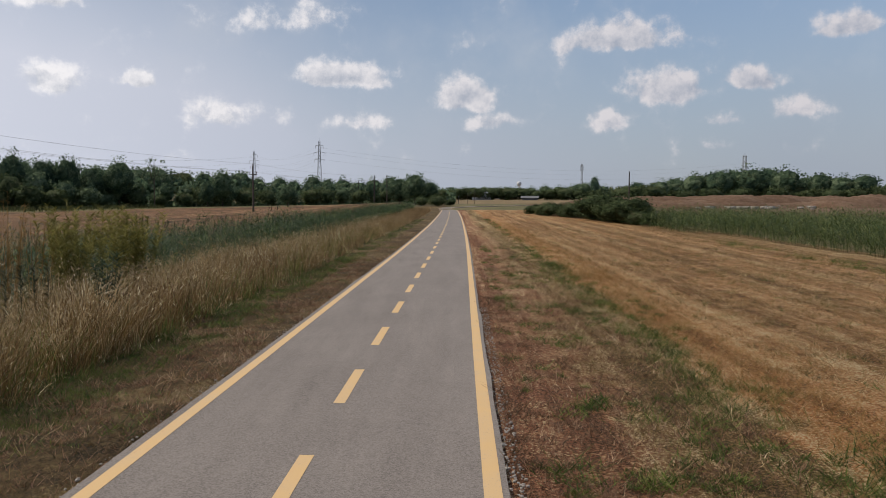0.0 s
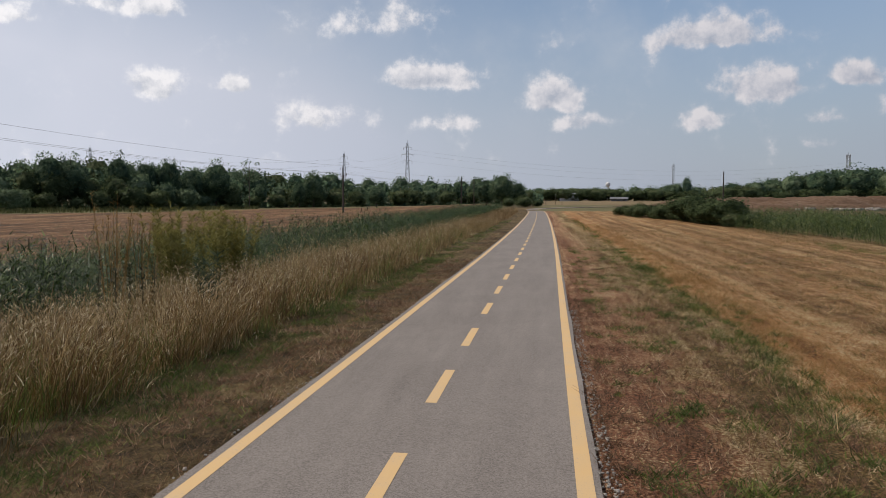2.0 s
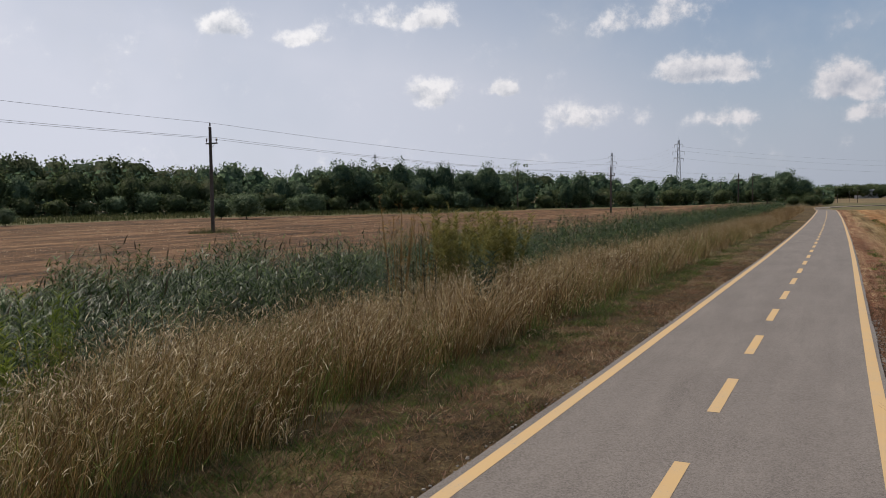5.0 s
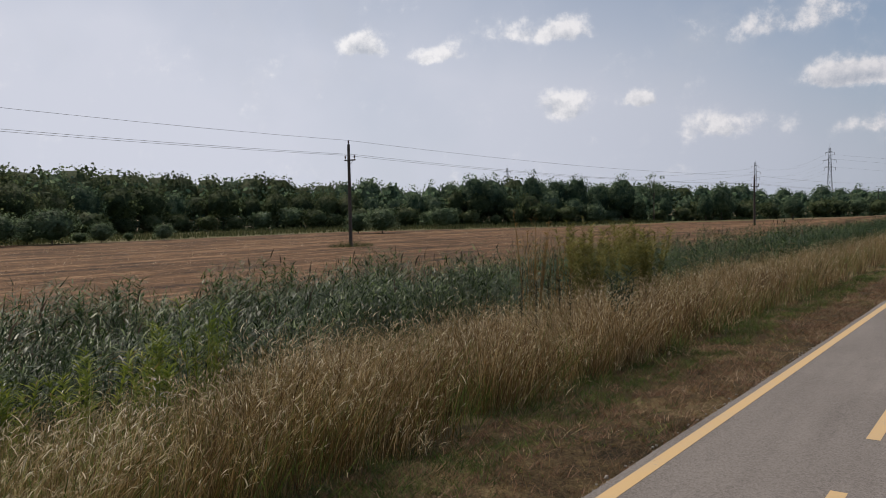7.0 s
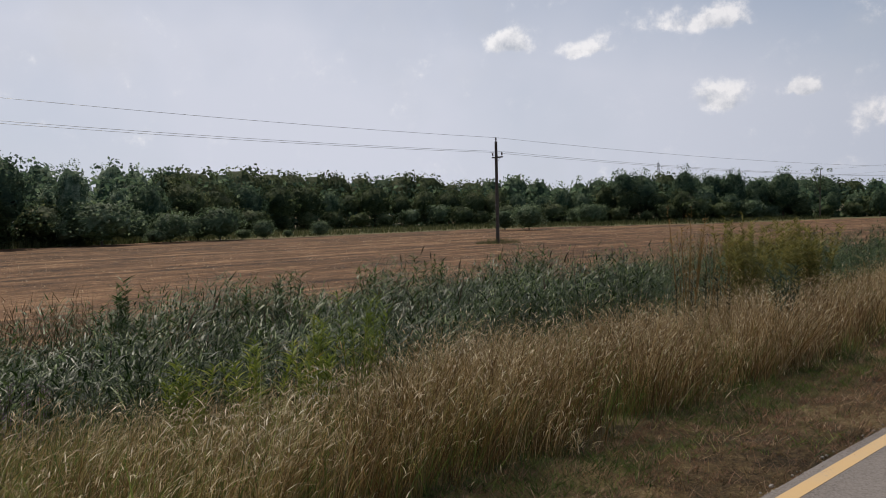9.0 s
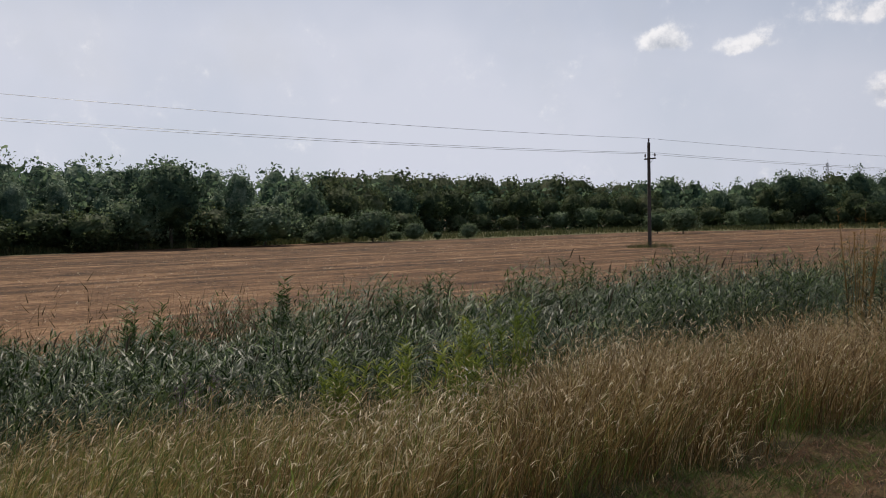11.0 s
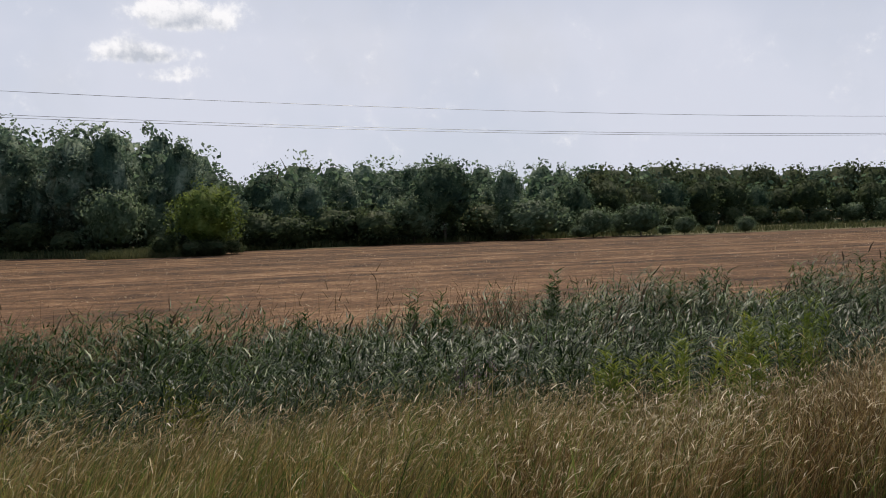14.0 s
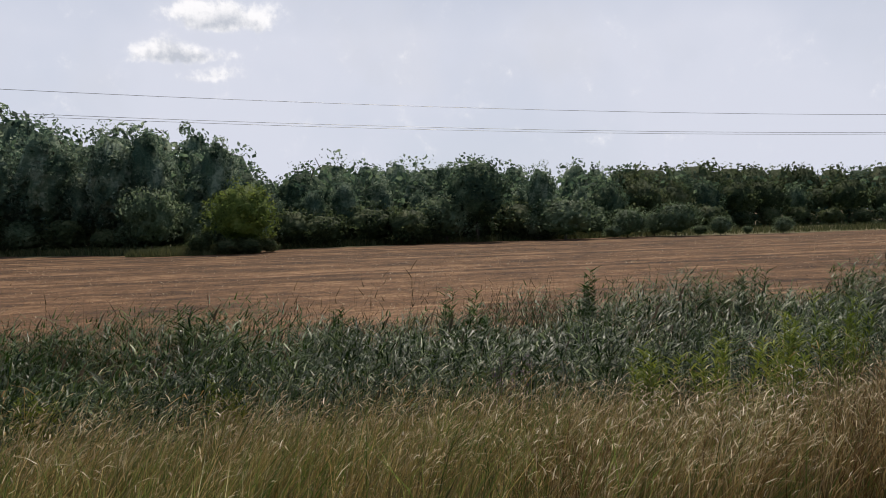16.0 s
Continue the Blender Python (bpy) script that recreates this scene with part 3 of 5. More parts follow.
def heads(x, y, z, h, heading, bend, every, w, length=0.055):
    """Nodding seed heads on the tips of tall grass."""
    k = rng.random(len(x)) < every
    x, y, z, h, heading, bend = x[k], y[k], z[k], h[k], heading[k], bend[k]
    tx, ty = x + np.cos(heading) * bend * 1.1 * h, y + np.sin(heading) * bend * 1.1 * h
    n = len(x)
    return blades(tx, ty, z + h * 0.9, length * (0.5 + 0.9 * rng.random(n)), w * (0.6 + 0.8 * rng.random(n)), 0.5 + 1.6 * rng.random(n), 0.3 + 0.6 * rng.random(n), heading + rng.normal(0, 0.6, n), 2, 0.45)


def hanging(x, y, z, h, heading, bend, every, w, length):
    """Dry leaves that stand off the stalks partway up, curling over."""
    k = rng.random(len(x)) < every
    x, y, z, h, heading, bend = x[k], y[k], z[k], h[k], heading[k], bend[k]
    n = len(x)
    t = 0.35 + 0.55 * rng.random(n)
    side = bend * (0.5 * t + 0.7 * t ** 2) * h
    hd = heading + rng.normal(0, 1.3, n)
    return blades(x + np.cos(heading) * side, y + np.sin(heading) * side, z + h * t, length * (0.5 + 0.9 * rng.random(n)), w * (0.6 + 0.9 * rng.random(n)), 0.3 + 1.4 * rng.random(n) ** 1.5, 0.7 * rng.random(n), hd, 2, 0.4, 2.0)


dry, brown, tips, curls = [], [], [], []
for n, x0, x1, y0, y1, h0, h1, w, power, segs, thin, every, kind in (
        (32000, -8.0, -2.75, -4.0, 10.0, 0.5, 0.85, 0.0055, 1.0, 2, 0.35, 0.65, dry), (9000, -8.0, -4.2, 9.0, 24.0, 0.6, 0.95, 0.008, 1.2, 2, 0.5, 0.5, dry), (6000, -6.0, -2.8, 20.0, 60.0, 0.65, 1.0, 0.013, 1.3, 1, 0.2, 0.4, dry),
        (13000, -5.4, -2.75, 5.0, 10.0, 0.58, 0.95, 0.006, 1.0, 2, 0.2, 0.35, brown), (4000, -4.2, -2.75, 1.5, 5.2, 0.5, 0.85, 0.006, 1.0, 2, 0.5, 0.35, brown), (17000, -5.6, -2.75, 9.0, 22.0, 0.58, 0.95, 0.0075, 1.2, 2, 0.35, 0.5, brown), (11000, -6.0, -2.7, 20.0, 60.0, 0.65, 1.0, 0.013, 1.3, 1, 0.2, 0.5, brown),
        (9000, -6.0, -2.6, 58.0, 124.0, 0.55, 0.95, 0.034, 1.2, 1, 0.0, 0.0, brown)):
    x, y, z, h, hd, bend, m = tall_grass(n, x0, x1, y0, y1, h0, h1, w, power, segs, thin=thin, dim=kind is dry and y0 < 0)
    kind.append(m)
    if every:
        tips.append(heads(x, y, z, h, hd, bend, every, max(0.0065, w * 1.1)))
        if y0 < 15:
            curls.append(hanging(x, y, z, h, hd, bend, 0.4 if y0 < 0 else 0.3, 0.006 if y0 < 5 else 0.009, 0.06))
stuff("tall_dry_grass", dry, M_DRY, "tall sun-dried tan grass leaning in the wind on the ditch bank", "grass")
stuff("tall_brown_grass", brown, M_BROWN, "dense rusty-brown tall grass along the verge", "grass")
stuff("grass_seed_heads", tips, M_HEAD, "pale bleached seed heads of the tall grass", "grass")
stuff("dry_grass_leaves", curls, M_STALK, "curled bleached leaves hanging on the tall grass stalks", "grass")

green = []
for n, x0, x1, y0, y1, h0, h1, w, power, thin, seed in ((17000, -8.4, -2.8, -4.0, 10.0, 0.45, 0.85, 0.0075, 1.0, 0.65, 5.0), (8000, -7.8, -3.0, 9.0, 40.0, 0.5, 0.88, 0.011, 1.2, 0.8, 4.0),
                                                          (7000, -3.6, -2.75, -2.0, 20.0, 0.35, 0.6, 0.007, 1.1, 0.7, 6.0)):
    green.append(tall_grass(n, x0, x1, y0, y1, h0, h1, w, power, 2, 0.5, seed, thin, 1.2, 12, 0.09)[-1])
stuff("green_bank_grass", green, M_GREEN, "fresh green grass mixed into the dry bank", "grass")


def reeds(n, x0, x1, y0, y1, h0, h1, leaves, width, power=1.0, segs=1, foot=0.42):
    """Reed stalks with arching leaves that the wind lays over to one side."""
    x, y, z = scatter(n, x0, x1, y0, y1, power)
    h = (h0 + (h1 - h0) * rng.random(n)) * (0.72 + 0.46 * patches(x, y, 0.8, 3.0))
    h = h * np.where((x < 0) & (y < 14), np.interp(y, [4.0, 11.0], [1.0, 1.18]), 1.0)
    heading = np.pi / 2 + rng.normal(0.2, 0.5, n)
    out = [blades(x, y, z, h, np.full(n, width * 0.22), 0.12 + 0.1 * rng.random(n), np.zeros(n), heading, 1, 0.5)]
    for k in range(leaves):
        t = foot + (0.98 - foot) * (k + rng.random(n)) / leaves
        lx = x + np.cos(heading) * 0.1 * h * t ** 2
        ly = y + np.sin(heading) * 0.1 * h * t ** 2
        hd = heading + rng.normal(0, 1.5, n)
        ln = (0.11 + 0.15 * rng.random(n)) * (1.2 - 0.4 * t) * (1.0 if width < 0.045 else 1.2)
        out.append(blades(lx, ly, z + h * t, ln, width * (0.5 + 0.9 * rng.random(n) ** 2), 0.25 + 1.5 * rng.random(n), 0.15 + 0.9 * rng.random(n) ** 1.3, hd, segs, 0.35, 1.8))
    tip = rng.random(n) < 0.02
    plume = blades((x + np.cos(heading) * 0.1 * h)[tip], (y + np.sin(heading) * 0.1 * h)[tip], (z + h * 0.97)[tip], np.full(tip.sum(), 0.24), np.full(tip.sum(), max(0.035, width)), np.full(tip.sum(), 0.35),
                   np.full(tip.sum(), 0.1), heading[tip], 2, 0.4)
    return merge(out), plume


bed, plumes = [], []
for n, x0, x1, y0, y1, h0, h1, leaves, width, power in (
        (8200, -13.0, -7.3, -7.0, 14.0, 1.25, 1.6, 9, 0.027, 1.0), (5600, -14.6, -7.6, 12.0, 34.0, 1.5, 1.95, 9, 0.038, 1.2), (5000, -14.5, -6.4, 33.0, 75.0, 1.55, 2.0, 6, 0.058, 1.2), (4500, -14.0, -5.5, 72.0, 160.0, 1.2, 1.7, 4, 0.1, 1.2)):
    a, b = reeds(n, x0, x1, y0, y1, h0, h1, leaves, width, power, 2 if y0 < 0 else 1)
    bed.append(a)
    plumes.append(b)
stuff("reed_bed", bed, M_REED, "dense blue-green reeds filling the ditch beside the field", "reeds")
stuff("reed_plumes", plumes, M_PLUME, "brown plumes standing above the reeds", "reeds")

weeds = []
for n, x0, x1, y0, y1, h0, h1, w in ((1800, -8.2, -5.6, -4.0, 10.0, 0.6, 1.0, 0.007), (900, -7.6, -4.6, 9.0, 22.0, 0.6, 1.1, 0.01)):
    x, y, z, h, hd, bend, m = tall_grass(n, x0, x1, y0, y1, h0, h1, w, 1.0, 2, 0.15, 6.0, 1.3, 1.2, 7, 0.16)
    weeds.append(m)
    weeds.append(heads(x, y, z, h, hd, bend, 1.0, 0.011, 0.13))
stuff("seeding_weeds", weeds, M_RUST, "reddish-brown seeding weeds standing among the bank grass", "weeds")

fringe = []
for n, x0, x1, y0, y1, h0, h1, w in ((1900, -15.2, -12.0, -8.0, 16.0, 1.2, 1.95, 0.018), (1100, -15.4, -13.0, 14.0, 40.0, 1.1, 1.75, 0.02)):
    x, y, z, _ = clumped(n, x0, x1, y0, y1, 9, 0.3, 1.0, 7.0, 1.0)
    n = len(x)
    h = (h0 + (h1 - h0) * rng.random(n) ** 1.6) * (0.72 + 0.42 * patches(x, y, 0.9, 9.0))
    hd = np.pi / 2 + rng.normal(0, 1, n)
    fringe.append(blades(x, y, z - 0.02, h, w * (0.6 + rng.random(n)), 0.25 * rng.random(n), 0.1 * rng.random(n), hd, 1))
    k = rng.random(n) < 0.45
    for lift in (0.55, 0.65, 0.74, 0.83, 0.91):
        fringe.append(blades(x[k], y[k], (z + h * lift)[k], (0.14 + 0.1 * rng.random(n))[k], np.full(k.sum(), w * 1.7), (0.2 + 0.4 * rng.random(n))[k], 0.2 * rng.random(k.sum()), 6.28 * rng.random(k.sum()), 1, 0.5))
stuff("weed_fringe", fringe, M_SPIKE, "rusty brown seeding weeds between reeds and stubble", "weeds")
stuff("weed_leaves", [reeds(3600, -14.6, -12.2, -7.0, 16.0, 1.0, 1.5, 11, 0.045)[0], reeds(1300, -15.2, -13.0, 15.0, 40.0, 0.8, 1.25, 7, 0.07)[0]], M_NETTLE, "leafy green weeds along the field's near edge", "weeds")

bed = []
for n, x0, x1, y0, y1, h0, h1, leaves, width in ((4200, 15.4, 24.0, 20.0, 48.0, 1.1, 1.6, 7, 0.07), (2800, 13.6, 24.0, 46.0, 72.0, 1.0, 1.45, 6, 0.10), (2200, 22.0, 46.0, 22.0, 80.0, 1.0, 1.4, 4, 0.12), (1200, 15.4, 22.0, 5.0, 22.0, 1.3, 1.6, 5, 0.05)):
    bed.append(reeds(n, x0, x1, y0, y1, h0, h1, leaves, width, foot=0.03)[0])
stuff("reed_bed", bed, M_WEED, "grey-green reeds along the far side of the mown meadow", "reeds")

# short turf on both verges, cut straw on the mown strip and in the stubble
def lawn(name, mat, label, stretches):
    out = []
    for n, x0, x1, y0, y1, h, w, power in stretches:
        x, y, z = scatter(n, x0, x1, y0, y1, power)
        n = len(x)
        hh = h * (0.35 + 1.2 * rng.random(n)) * (0.4 + 1.2 * patches(x, y, 2.1, 1.0))
        out.append(blades(x, y, z - 0.01, hh, w * (0.6 + rng.random(n)), 0.3 + 1.2 * rng.random(n), 0.3 * rng.random(n), rng.random(n) * 6.28, 1))
    return stuff(name, out, mat, label, "grass")


lawn("reddish_verge_turf", M_REDTURF, "short parched reddish-brown turf along the path", ((26000, 1.27, 3.2, 3.0, 14.0, 0.04, 0.008, 1.3), (7000, 1.25, 3.2, 13.0, 45.0, 0.05, 0.014, 1.5), (13000, -2.6, -1.25, 1.0, 14.0, 0.045, 0.008, 1.2), (5000, -2.3, -1.22, 13.0, 45.0, 0.06, 0.012, 1.4)))
lawn("verge_turf", M_TURF, "short olive-brown turf of the mown strip", ((17000, 2.0, 9.0, 3.0, 15.0, 0.07, 0.008, 1.3), (14000, 2.5, 14.0, 14.0, 50.0, 0.10, 0.015, 1.4)))
lawn("rusty_swath", M_RUSTTURF, "rust-coloured dry grass in a long swath", ((9000, 3.45, 4.3, 4.5, 20.0, 0.12, 0.006, 1.3), (5000, 3.45, 4.4, 18.0, 60.0, 0.13, 0.014, 1.4)))


def tussocks(n, x0, x1, y0, y1, power, per, spread, h0, h1, w, seed, least, lean=0.9):
    """Small tufts of blades, where the ground's patches favour them."""
    cx, cy, cz = scatter(n, x0, x1, y0, y1, power)
    k = patches(cx, cy, 1.3, seed) > least
    cx, cy = cx[k], cy[k]
    size = 0.45 + 0.9 * rng.random(len(cx)) ** 2
    x = np.repeat(cx, per) + rng.normal(0, spread, len(cx) * per) * np.repeat(size, per)
    y = np.repeat(cy, per) + rng.normal(0, spread, len(cx) * per) * np.repeat(size, per)
    hh = (h0 + (h1 - h0) * rng.random(len(x))) * np.repeat(size, per)
    return blades(x, y, land(x, y) - 0.005, hh, w * (0.6 + 0.8 * rng.random(len(x))), 0.4 + lean * rng.random(len(x)), 0.3 * rng.random(len(x)), rng.random(len(x)) * 6.28, 1)


stuff("parched_tufts", [tussocks(1900, 1.3, 3.3, 3.2, 24.0, 1.6, 15, 0.035, 0.03, 0.10, 0.011, 2.0, 0.2), tussocks(1700, -2.85, -1.3, 0.5, 24.0, 1.3, 15, 0.04, 0.04, 0.11, 0.010, 3.0, 0.2)], M_REDTURF,
      "small parched reddish tufts standing in the verge", "grass")
stuff("meadow_tufts", [tussocks(1900, 3.0, 14.0, 4.0, 22.0, 1.3, 16, 0.06, 0.04, 0.13, 0.009, 3.0, 0.3), tussocks(1200, 4.0, 14.5, 20.0, 60.0, 1.3, 12, 0.1, 0.06, 0.14, 0.02, 3.0, 0.3)], M_TURF,
      "olive and straw-coloured tufts left standing by the mower", "grass")
stuff("brown_meadow_tufts", [tussocks(1500, 4.3, 14.0, 4.0, 24.0, 1.2, 14, 0.06, 0.04, 0.10, 0.010, 8.0, 0.45), tussocks(800, 4.3, 14.5, 22.0, 60.0, 1.3, 12, 0.1, 0.05, 0.12, 0.022, 8.0, 0.4), tussocks(900, -2.9, -1.4, 0.5, 24.0, 1.3, 14, 0.05, 0.03, 0.09, 0.008, 5.0, 0.3)], M_BROWN,
      "dark brown withered tufts in the mown grass", "grass")
stuff("verge_tufts", [tussocks(950, 1.5, 4.0, 3.2, 30.0, 1.7, 42, 0.06, 0.03, 0.11, 0.015, 4.0, 0.5, 1.4), tussocks(420, -2.8, -1.4, 0.5, 30.0, 1.4, 20, 0.06, 0.03, 0.09, 0.012, 4.0, 0.55, 1.4),
                      tussocks(700, 4.2, 13.5, 5.0, 34.0, 1.3, 18, 0.09, 0.05, 0.13, 0.013, 9.0, 0.62), tussocks(160, 12.0, 13.4, 14.0, 40.0, 1.0, 26, 0.16, 0.12, 0.3, 0.018, 5.0, 0.5)], M_GREEN,
      "small green grass tufts and herbs in the verge", "grass")
stuff("green_verge_strip", [tussocks(2500, -3.0, -2.1, 1.0, 24.0, 1.2, 15, 0.06, 0.04, 0.12, 0.010, 6.0, 0.28, 1.2), tussocks(700, -2.95, -2.1, 20.0, 70.0, 1.4, 14, 0.1, 0.05, 0.12, 0.016, 6.0, 0.3)], M_GREEN,
      "thin strip of fresh green grass at the foot of the bank", "grass")
stuff("uncut_strip", [tussocks(620, 2.95, 3.5, 4.2, 22.0, 1.2, 16, 0.07, 0.07, 0.2, 0.008, 7.0, 0.38), tussocks(260, 3.0, 3.5, 20.0, 70.0, 1.4, 14, 0.1, 0.1, 0.18, 0.016, 7.0, 0.3)], M_GREEN,
      "narrow uncut strip of green grass along the verge", "grass")

pebbles = []
for n, u0, u1, y0, y1 in ((750, 1.25, 1.36, 3.5, 13.0), (260, -1.33, -1.25, 2.0, 13.0)):
    x, y, z = scatter(n, u0, u1, y0, y1, 1.3)
    for k in range(n):
        s = 0.005 + 0.010 * rng.random() ** 2
        pebbles.append(box(x[k], y[k], z[k] + s * 0.3 + 0.004, s * 1.3, s, s * 0.8))
stuff("edge_gravel", pebbles, M_STONE, "loose pale gravel along the asphalt's edge", "gravel")

# cut straw: raked windrows along the meadow, loose straws between them
ROWS = ((5.3, 0.22), (6.4, 0.3), (7.7, 0.28), (8.9, 0.35), (10.2, 0.32), (11.4, 0.3), (12.9, 0.4), (14.3, 0.35))
straw = []
for n, y0, y1, h, w, power in ((27000, 4.0, 24.0, 0.075, 0.0095, 1.25), (15000, 22.0, 60.0, 0.09, 0.018, 1.3), (7000, 58.0, 118.0, 0.11, 0.045, 1.1)):
    y = y0 + (y1 - y0) * rng.random(n) ** power
    k = rng.integers(0, len(ROWS), n)
    mid, wide = np.array(ROWS)[k].T
    u = mid + wide * rng.normal(0, 1, n) + 0.12 * np.sin(y * 0.35 + mid * 3) + 0.06 * np.sin(y * 1.7 + mid)
    keep = patches(u * 3, y, 0.55, 2.0) > 0.75 * rng.random(n)
    u, y, wide = u[keep], y[keep], wide[keep]
    x = u + path_x(y)
    n = len(x)
    heap = 0.07 * rng.random(n) * patches(x, y, 2.2, 4.0)
    straw.append(blades(x, y, land(x, y) + heap + 0.004, h * (0.25 + 0.8 * rng.random(n) ** 2), w * (0.6 + 0.7 * rng.random(n)), 1.5 + 3.0 * rng.random(n), 0.5 * rng.random(n), rng.random(n) * 6.28, 1))
for n, x0, x1, y0, y1, h, w, power in ((9000, 2.2, 16.5, 4.0, 24.0, 0.065, 0.006, 1.3), (3500, 4.5, 16.0, 20.0, 70.0, 0.09, 0.018, 1.4), (900, -2.8, -1.3, 1.0, 20.0, 0.06, 0.004, 1.3), (700, 1.3, 3.2, 3.2, 16.0, 0.06, 0.005, 1.3)):
    x, y, z = scatter(n, x0, x1, y0, y1, power)
    straw.append(blades(x, y, z + 0.008, h * (0.2 + 0.9 * rng.random(n) ** 2), np.full(n, w), 2.0 + 3.0 * rng.random(n), 0.6 * rng.random(n), rng.random(n) * 6.28, 1))
stuff("cut_straw", straw, M_STRAW, "bleached cut straw lying on the mown meadow", "straw")

n = 52000
x = -15.5 - 62 * rng.random(n) ** 1.7
y = -30 + 150 * rng.random(n)
az, d = polar(x, y)
k = (d < field_edge(az) - 2) & (patches(x, y, 0.5, 6.0) > 0.2 * rng.random(n))
x, y = x[k], y[k]
n = len(x)
# drilled rows
row = np.round((x * math.cos(radians(-14)) + y * math.sin(radians(14))) / 0.55)
x = x + ((row * 0.55) - (x * math.cos(radians(-14)) + y * math.sin(radians(14)))) * 0.85
stuff("stubble_straw", [blades(x, y, land(x, y) - 0.02, 0.035 + 0.075 * rng.random(n) ** 2, 0.02 + 0.035 * rng.random(n) + 0.0006 * np.abs(x), 0.3 + 1.6 * rng.random(n), np.zeros(n), rng.random(n) * 6.28, 1)], M_STUB,
      "cut straw stubble standing in rows on the field", "stubble")

# uncut dry grass round the foot of the pole
n = 900
a, r = rng.random(n) * 6.28, 1.7 * np.sqrt(rng.random(n))
x, y = -47.4 + r * np.cos(a), 54.2 + 1.5 * r * np.sin(a)
stuff("pole_foot_grass", [blades(x, y, land(x, y) - 0.02, (0.3 + 0.55 * rng.random(n)) * (1.2 - 0.4 * r), 0.02 + 0.02 * rng.random(n), 0.2 + 0.6 * rng.random(n), 0.2 * rng.random(n), rng.random(n) * 6.28, 1)], M_MARGIN,
      "uncut dry grass round the foot of the pole", "grass")

# rank grass on the headland that juts into the field
n = 5200
t, r = rng.random(n) * 6.28, np.sqrt(rng.random(n))
az, d = 94.6 + 4.4 * r * np.cos(t), 83.5 + 3.2 * r * np.sin(t)
x, y = 0.85 - d * np.sin(np.radians(az)), 0.3 + d * np.cos(np.radians(az))
headland = blades(x, y, land(x, y), (0.5 + 0.75 * rng.random(n)) * (1.15 - 0.5 * r), 0.07 + 0.06 * rng.random(n), 0.2 + 0.5 * rng.random(n), 0.2 * rng.random(n), rng.random(n) * 6.28, 1)

# green margin along the far edge of the field
n = 16000
az = 20 + 90 * rng.random(n)
d = field_edge(az) + 1 + (np.interp(az, [20, 60, 66, 110], [26, 30, 5, 4])) * rng.random(n)
x, y = 0.85 - d * np.sin(np.radians(az)), 0.3 + d * np.cos(np.radians(az))
stuff("field_margin_grass", [headland, blades(x, y, land(x, y), 0.35 + 0.6 * rng.random(n), 0.12 + 0.14 * rng.random(n), 0.5 * rng.random(n), np.zeros(n), rng.random(n) * 6.28, 1)], M_MARGIN,
      "rank green grass between the field and the trees", "grass")


# ---- single plants on the bank ----
def herb(name, label, x, y, height, spread, stems, mat, group, leaf=0.09, twigs=26):
    ob = thing(name, label, "plant", group, (x, y, float(land(x, y)) - 0.03))
    S, L = [], []
    for s in range(stems):
        a, r = rng.random() * 6.28, spread * math.sqrt(rng.random())
        tip = Vector((r * math.cos(a), r * math.sin(a) + 0.08 * height, height * (0.72 + 0.28 * rng.random())))
        foot = Vector((tip.x * 0.25, tip.y * 0.25, 0))
        S.append(tube([foot, foot.lerp(tip, 0.5) + Vector((0.02, -0.02, 0)), tip], [0.008, 0.006, 0.002], 4))
        t = 0.25 + 0.75 * rng.random(twigs)
        px, py, pz = foot.x + (tip.x - foot.x) * t, foot.y + (tip.y - foot.y) * t, tip.z * t
        L.append(blades(px, py, pz, leaf * (0.6 + 0.8 * rng.random(twigs)), np.full(twigs, leaf * 0.28), 1.0 + rng.random(twigs), 0.3 * rng.random(twigs), rng.random(twigs) * 6.28, 2, 0.4))
    for s in S:
        part("stem", quads_mesh("stem", *s, M_GREEN if mat in (M_WHITE, M_LILAC) else mat), ob)
    tagged(part("leaves", quads_mesh("leaves", *merge(L), mat), ob), kind="stuff")
    return ob


for x, y, h, s in ((-6.5, 6.0, 1.55, 0.35), (-6.9, 5.6, 1.35, 0.3), (-6.3, 4.5, 1.15, 0.4), (-6.6, 3.9, 1.1, 0.3), (-7.9, -0.4, 1.1, 0.28), (-8.3, 7.4, 1.4, 0.3), (-5.9, 5.0, 0.9, 0.3), (-7.7, -2.2, 1.05, 0.22)):
    herb("goldenrod", "yellow-green flowering herb among bank grass", x, y, h, s, 10, M_GOLD, "yellow-green herbs", 0.075, 60)
for x, y, h, s in ((-5.7, 14.6, 2.1, 0.7), (-6.4, 15.4, 2.35, 0.7), (-5.4, 16.0, 2.0, 0.7), (-6.0, 17.2, 2.15, 0.6)):
    herb("feathery_bush", "feathery yellow-green fennel bush above the dry grass", x, y, h, s, 22, M_FENNEL, "fennel bushes", 0.08, 130)
for x, y, h, s in ((-6.9, 14.2, 2.65, 0.6), (-7.3, 14.9, 2.4, 0.45), (-6.6, 14.6, 2.3, 0.4)):
    herb("rusty_weed", "tall withered rust-brown weed with open branches", x, y, h, s, 12, M_RUST, "withered weeds", 0.06, 30)
for x, y, top in ((-4.64, 9.8, 0.87), (-4.45, 9.91, 0.75), (-4.29, 9.98, 0.91), (-4.16, 10.05, 0.94), (-4.05, 10.11, 0.86)):
    herb("dock_spike", "dark brown dock spike gone to seed", x, y, top - float(land(x, y)), 0.04, 1, M_DOCK, "dock spikes", 0.05, 150)
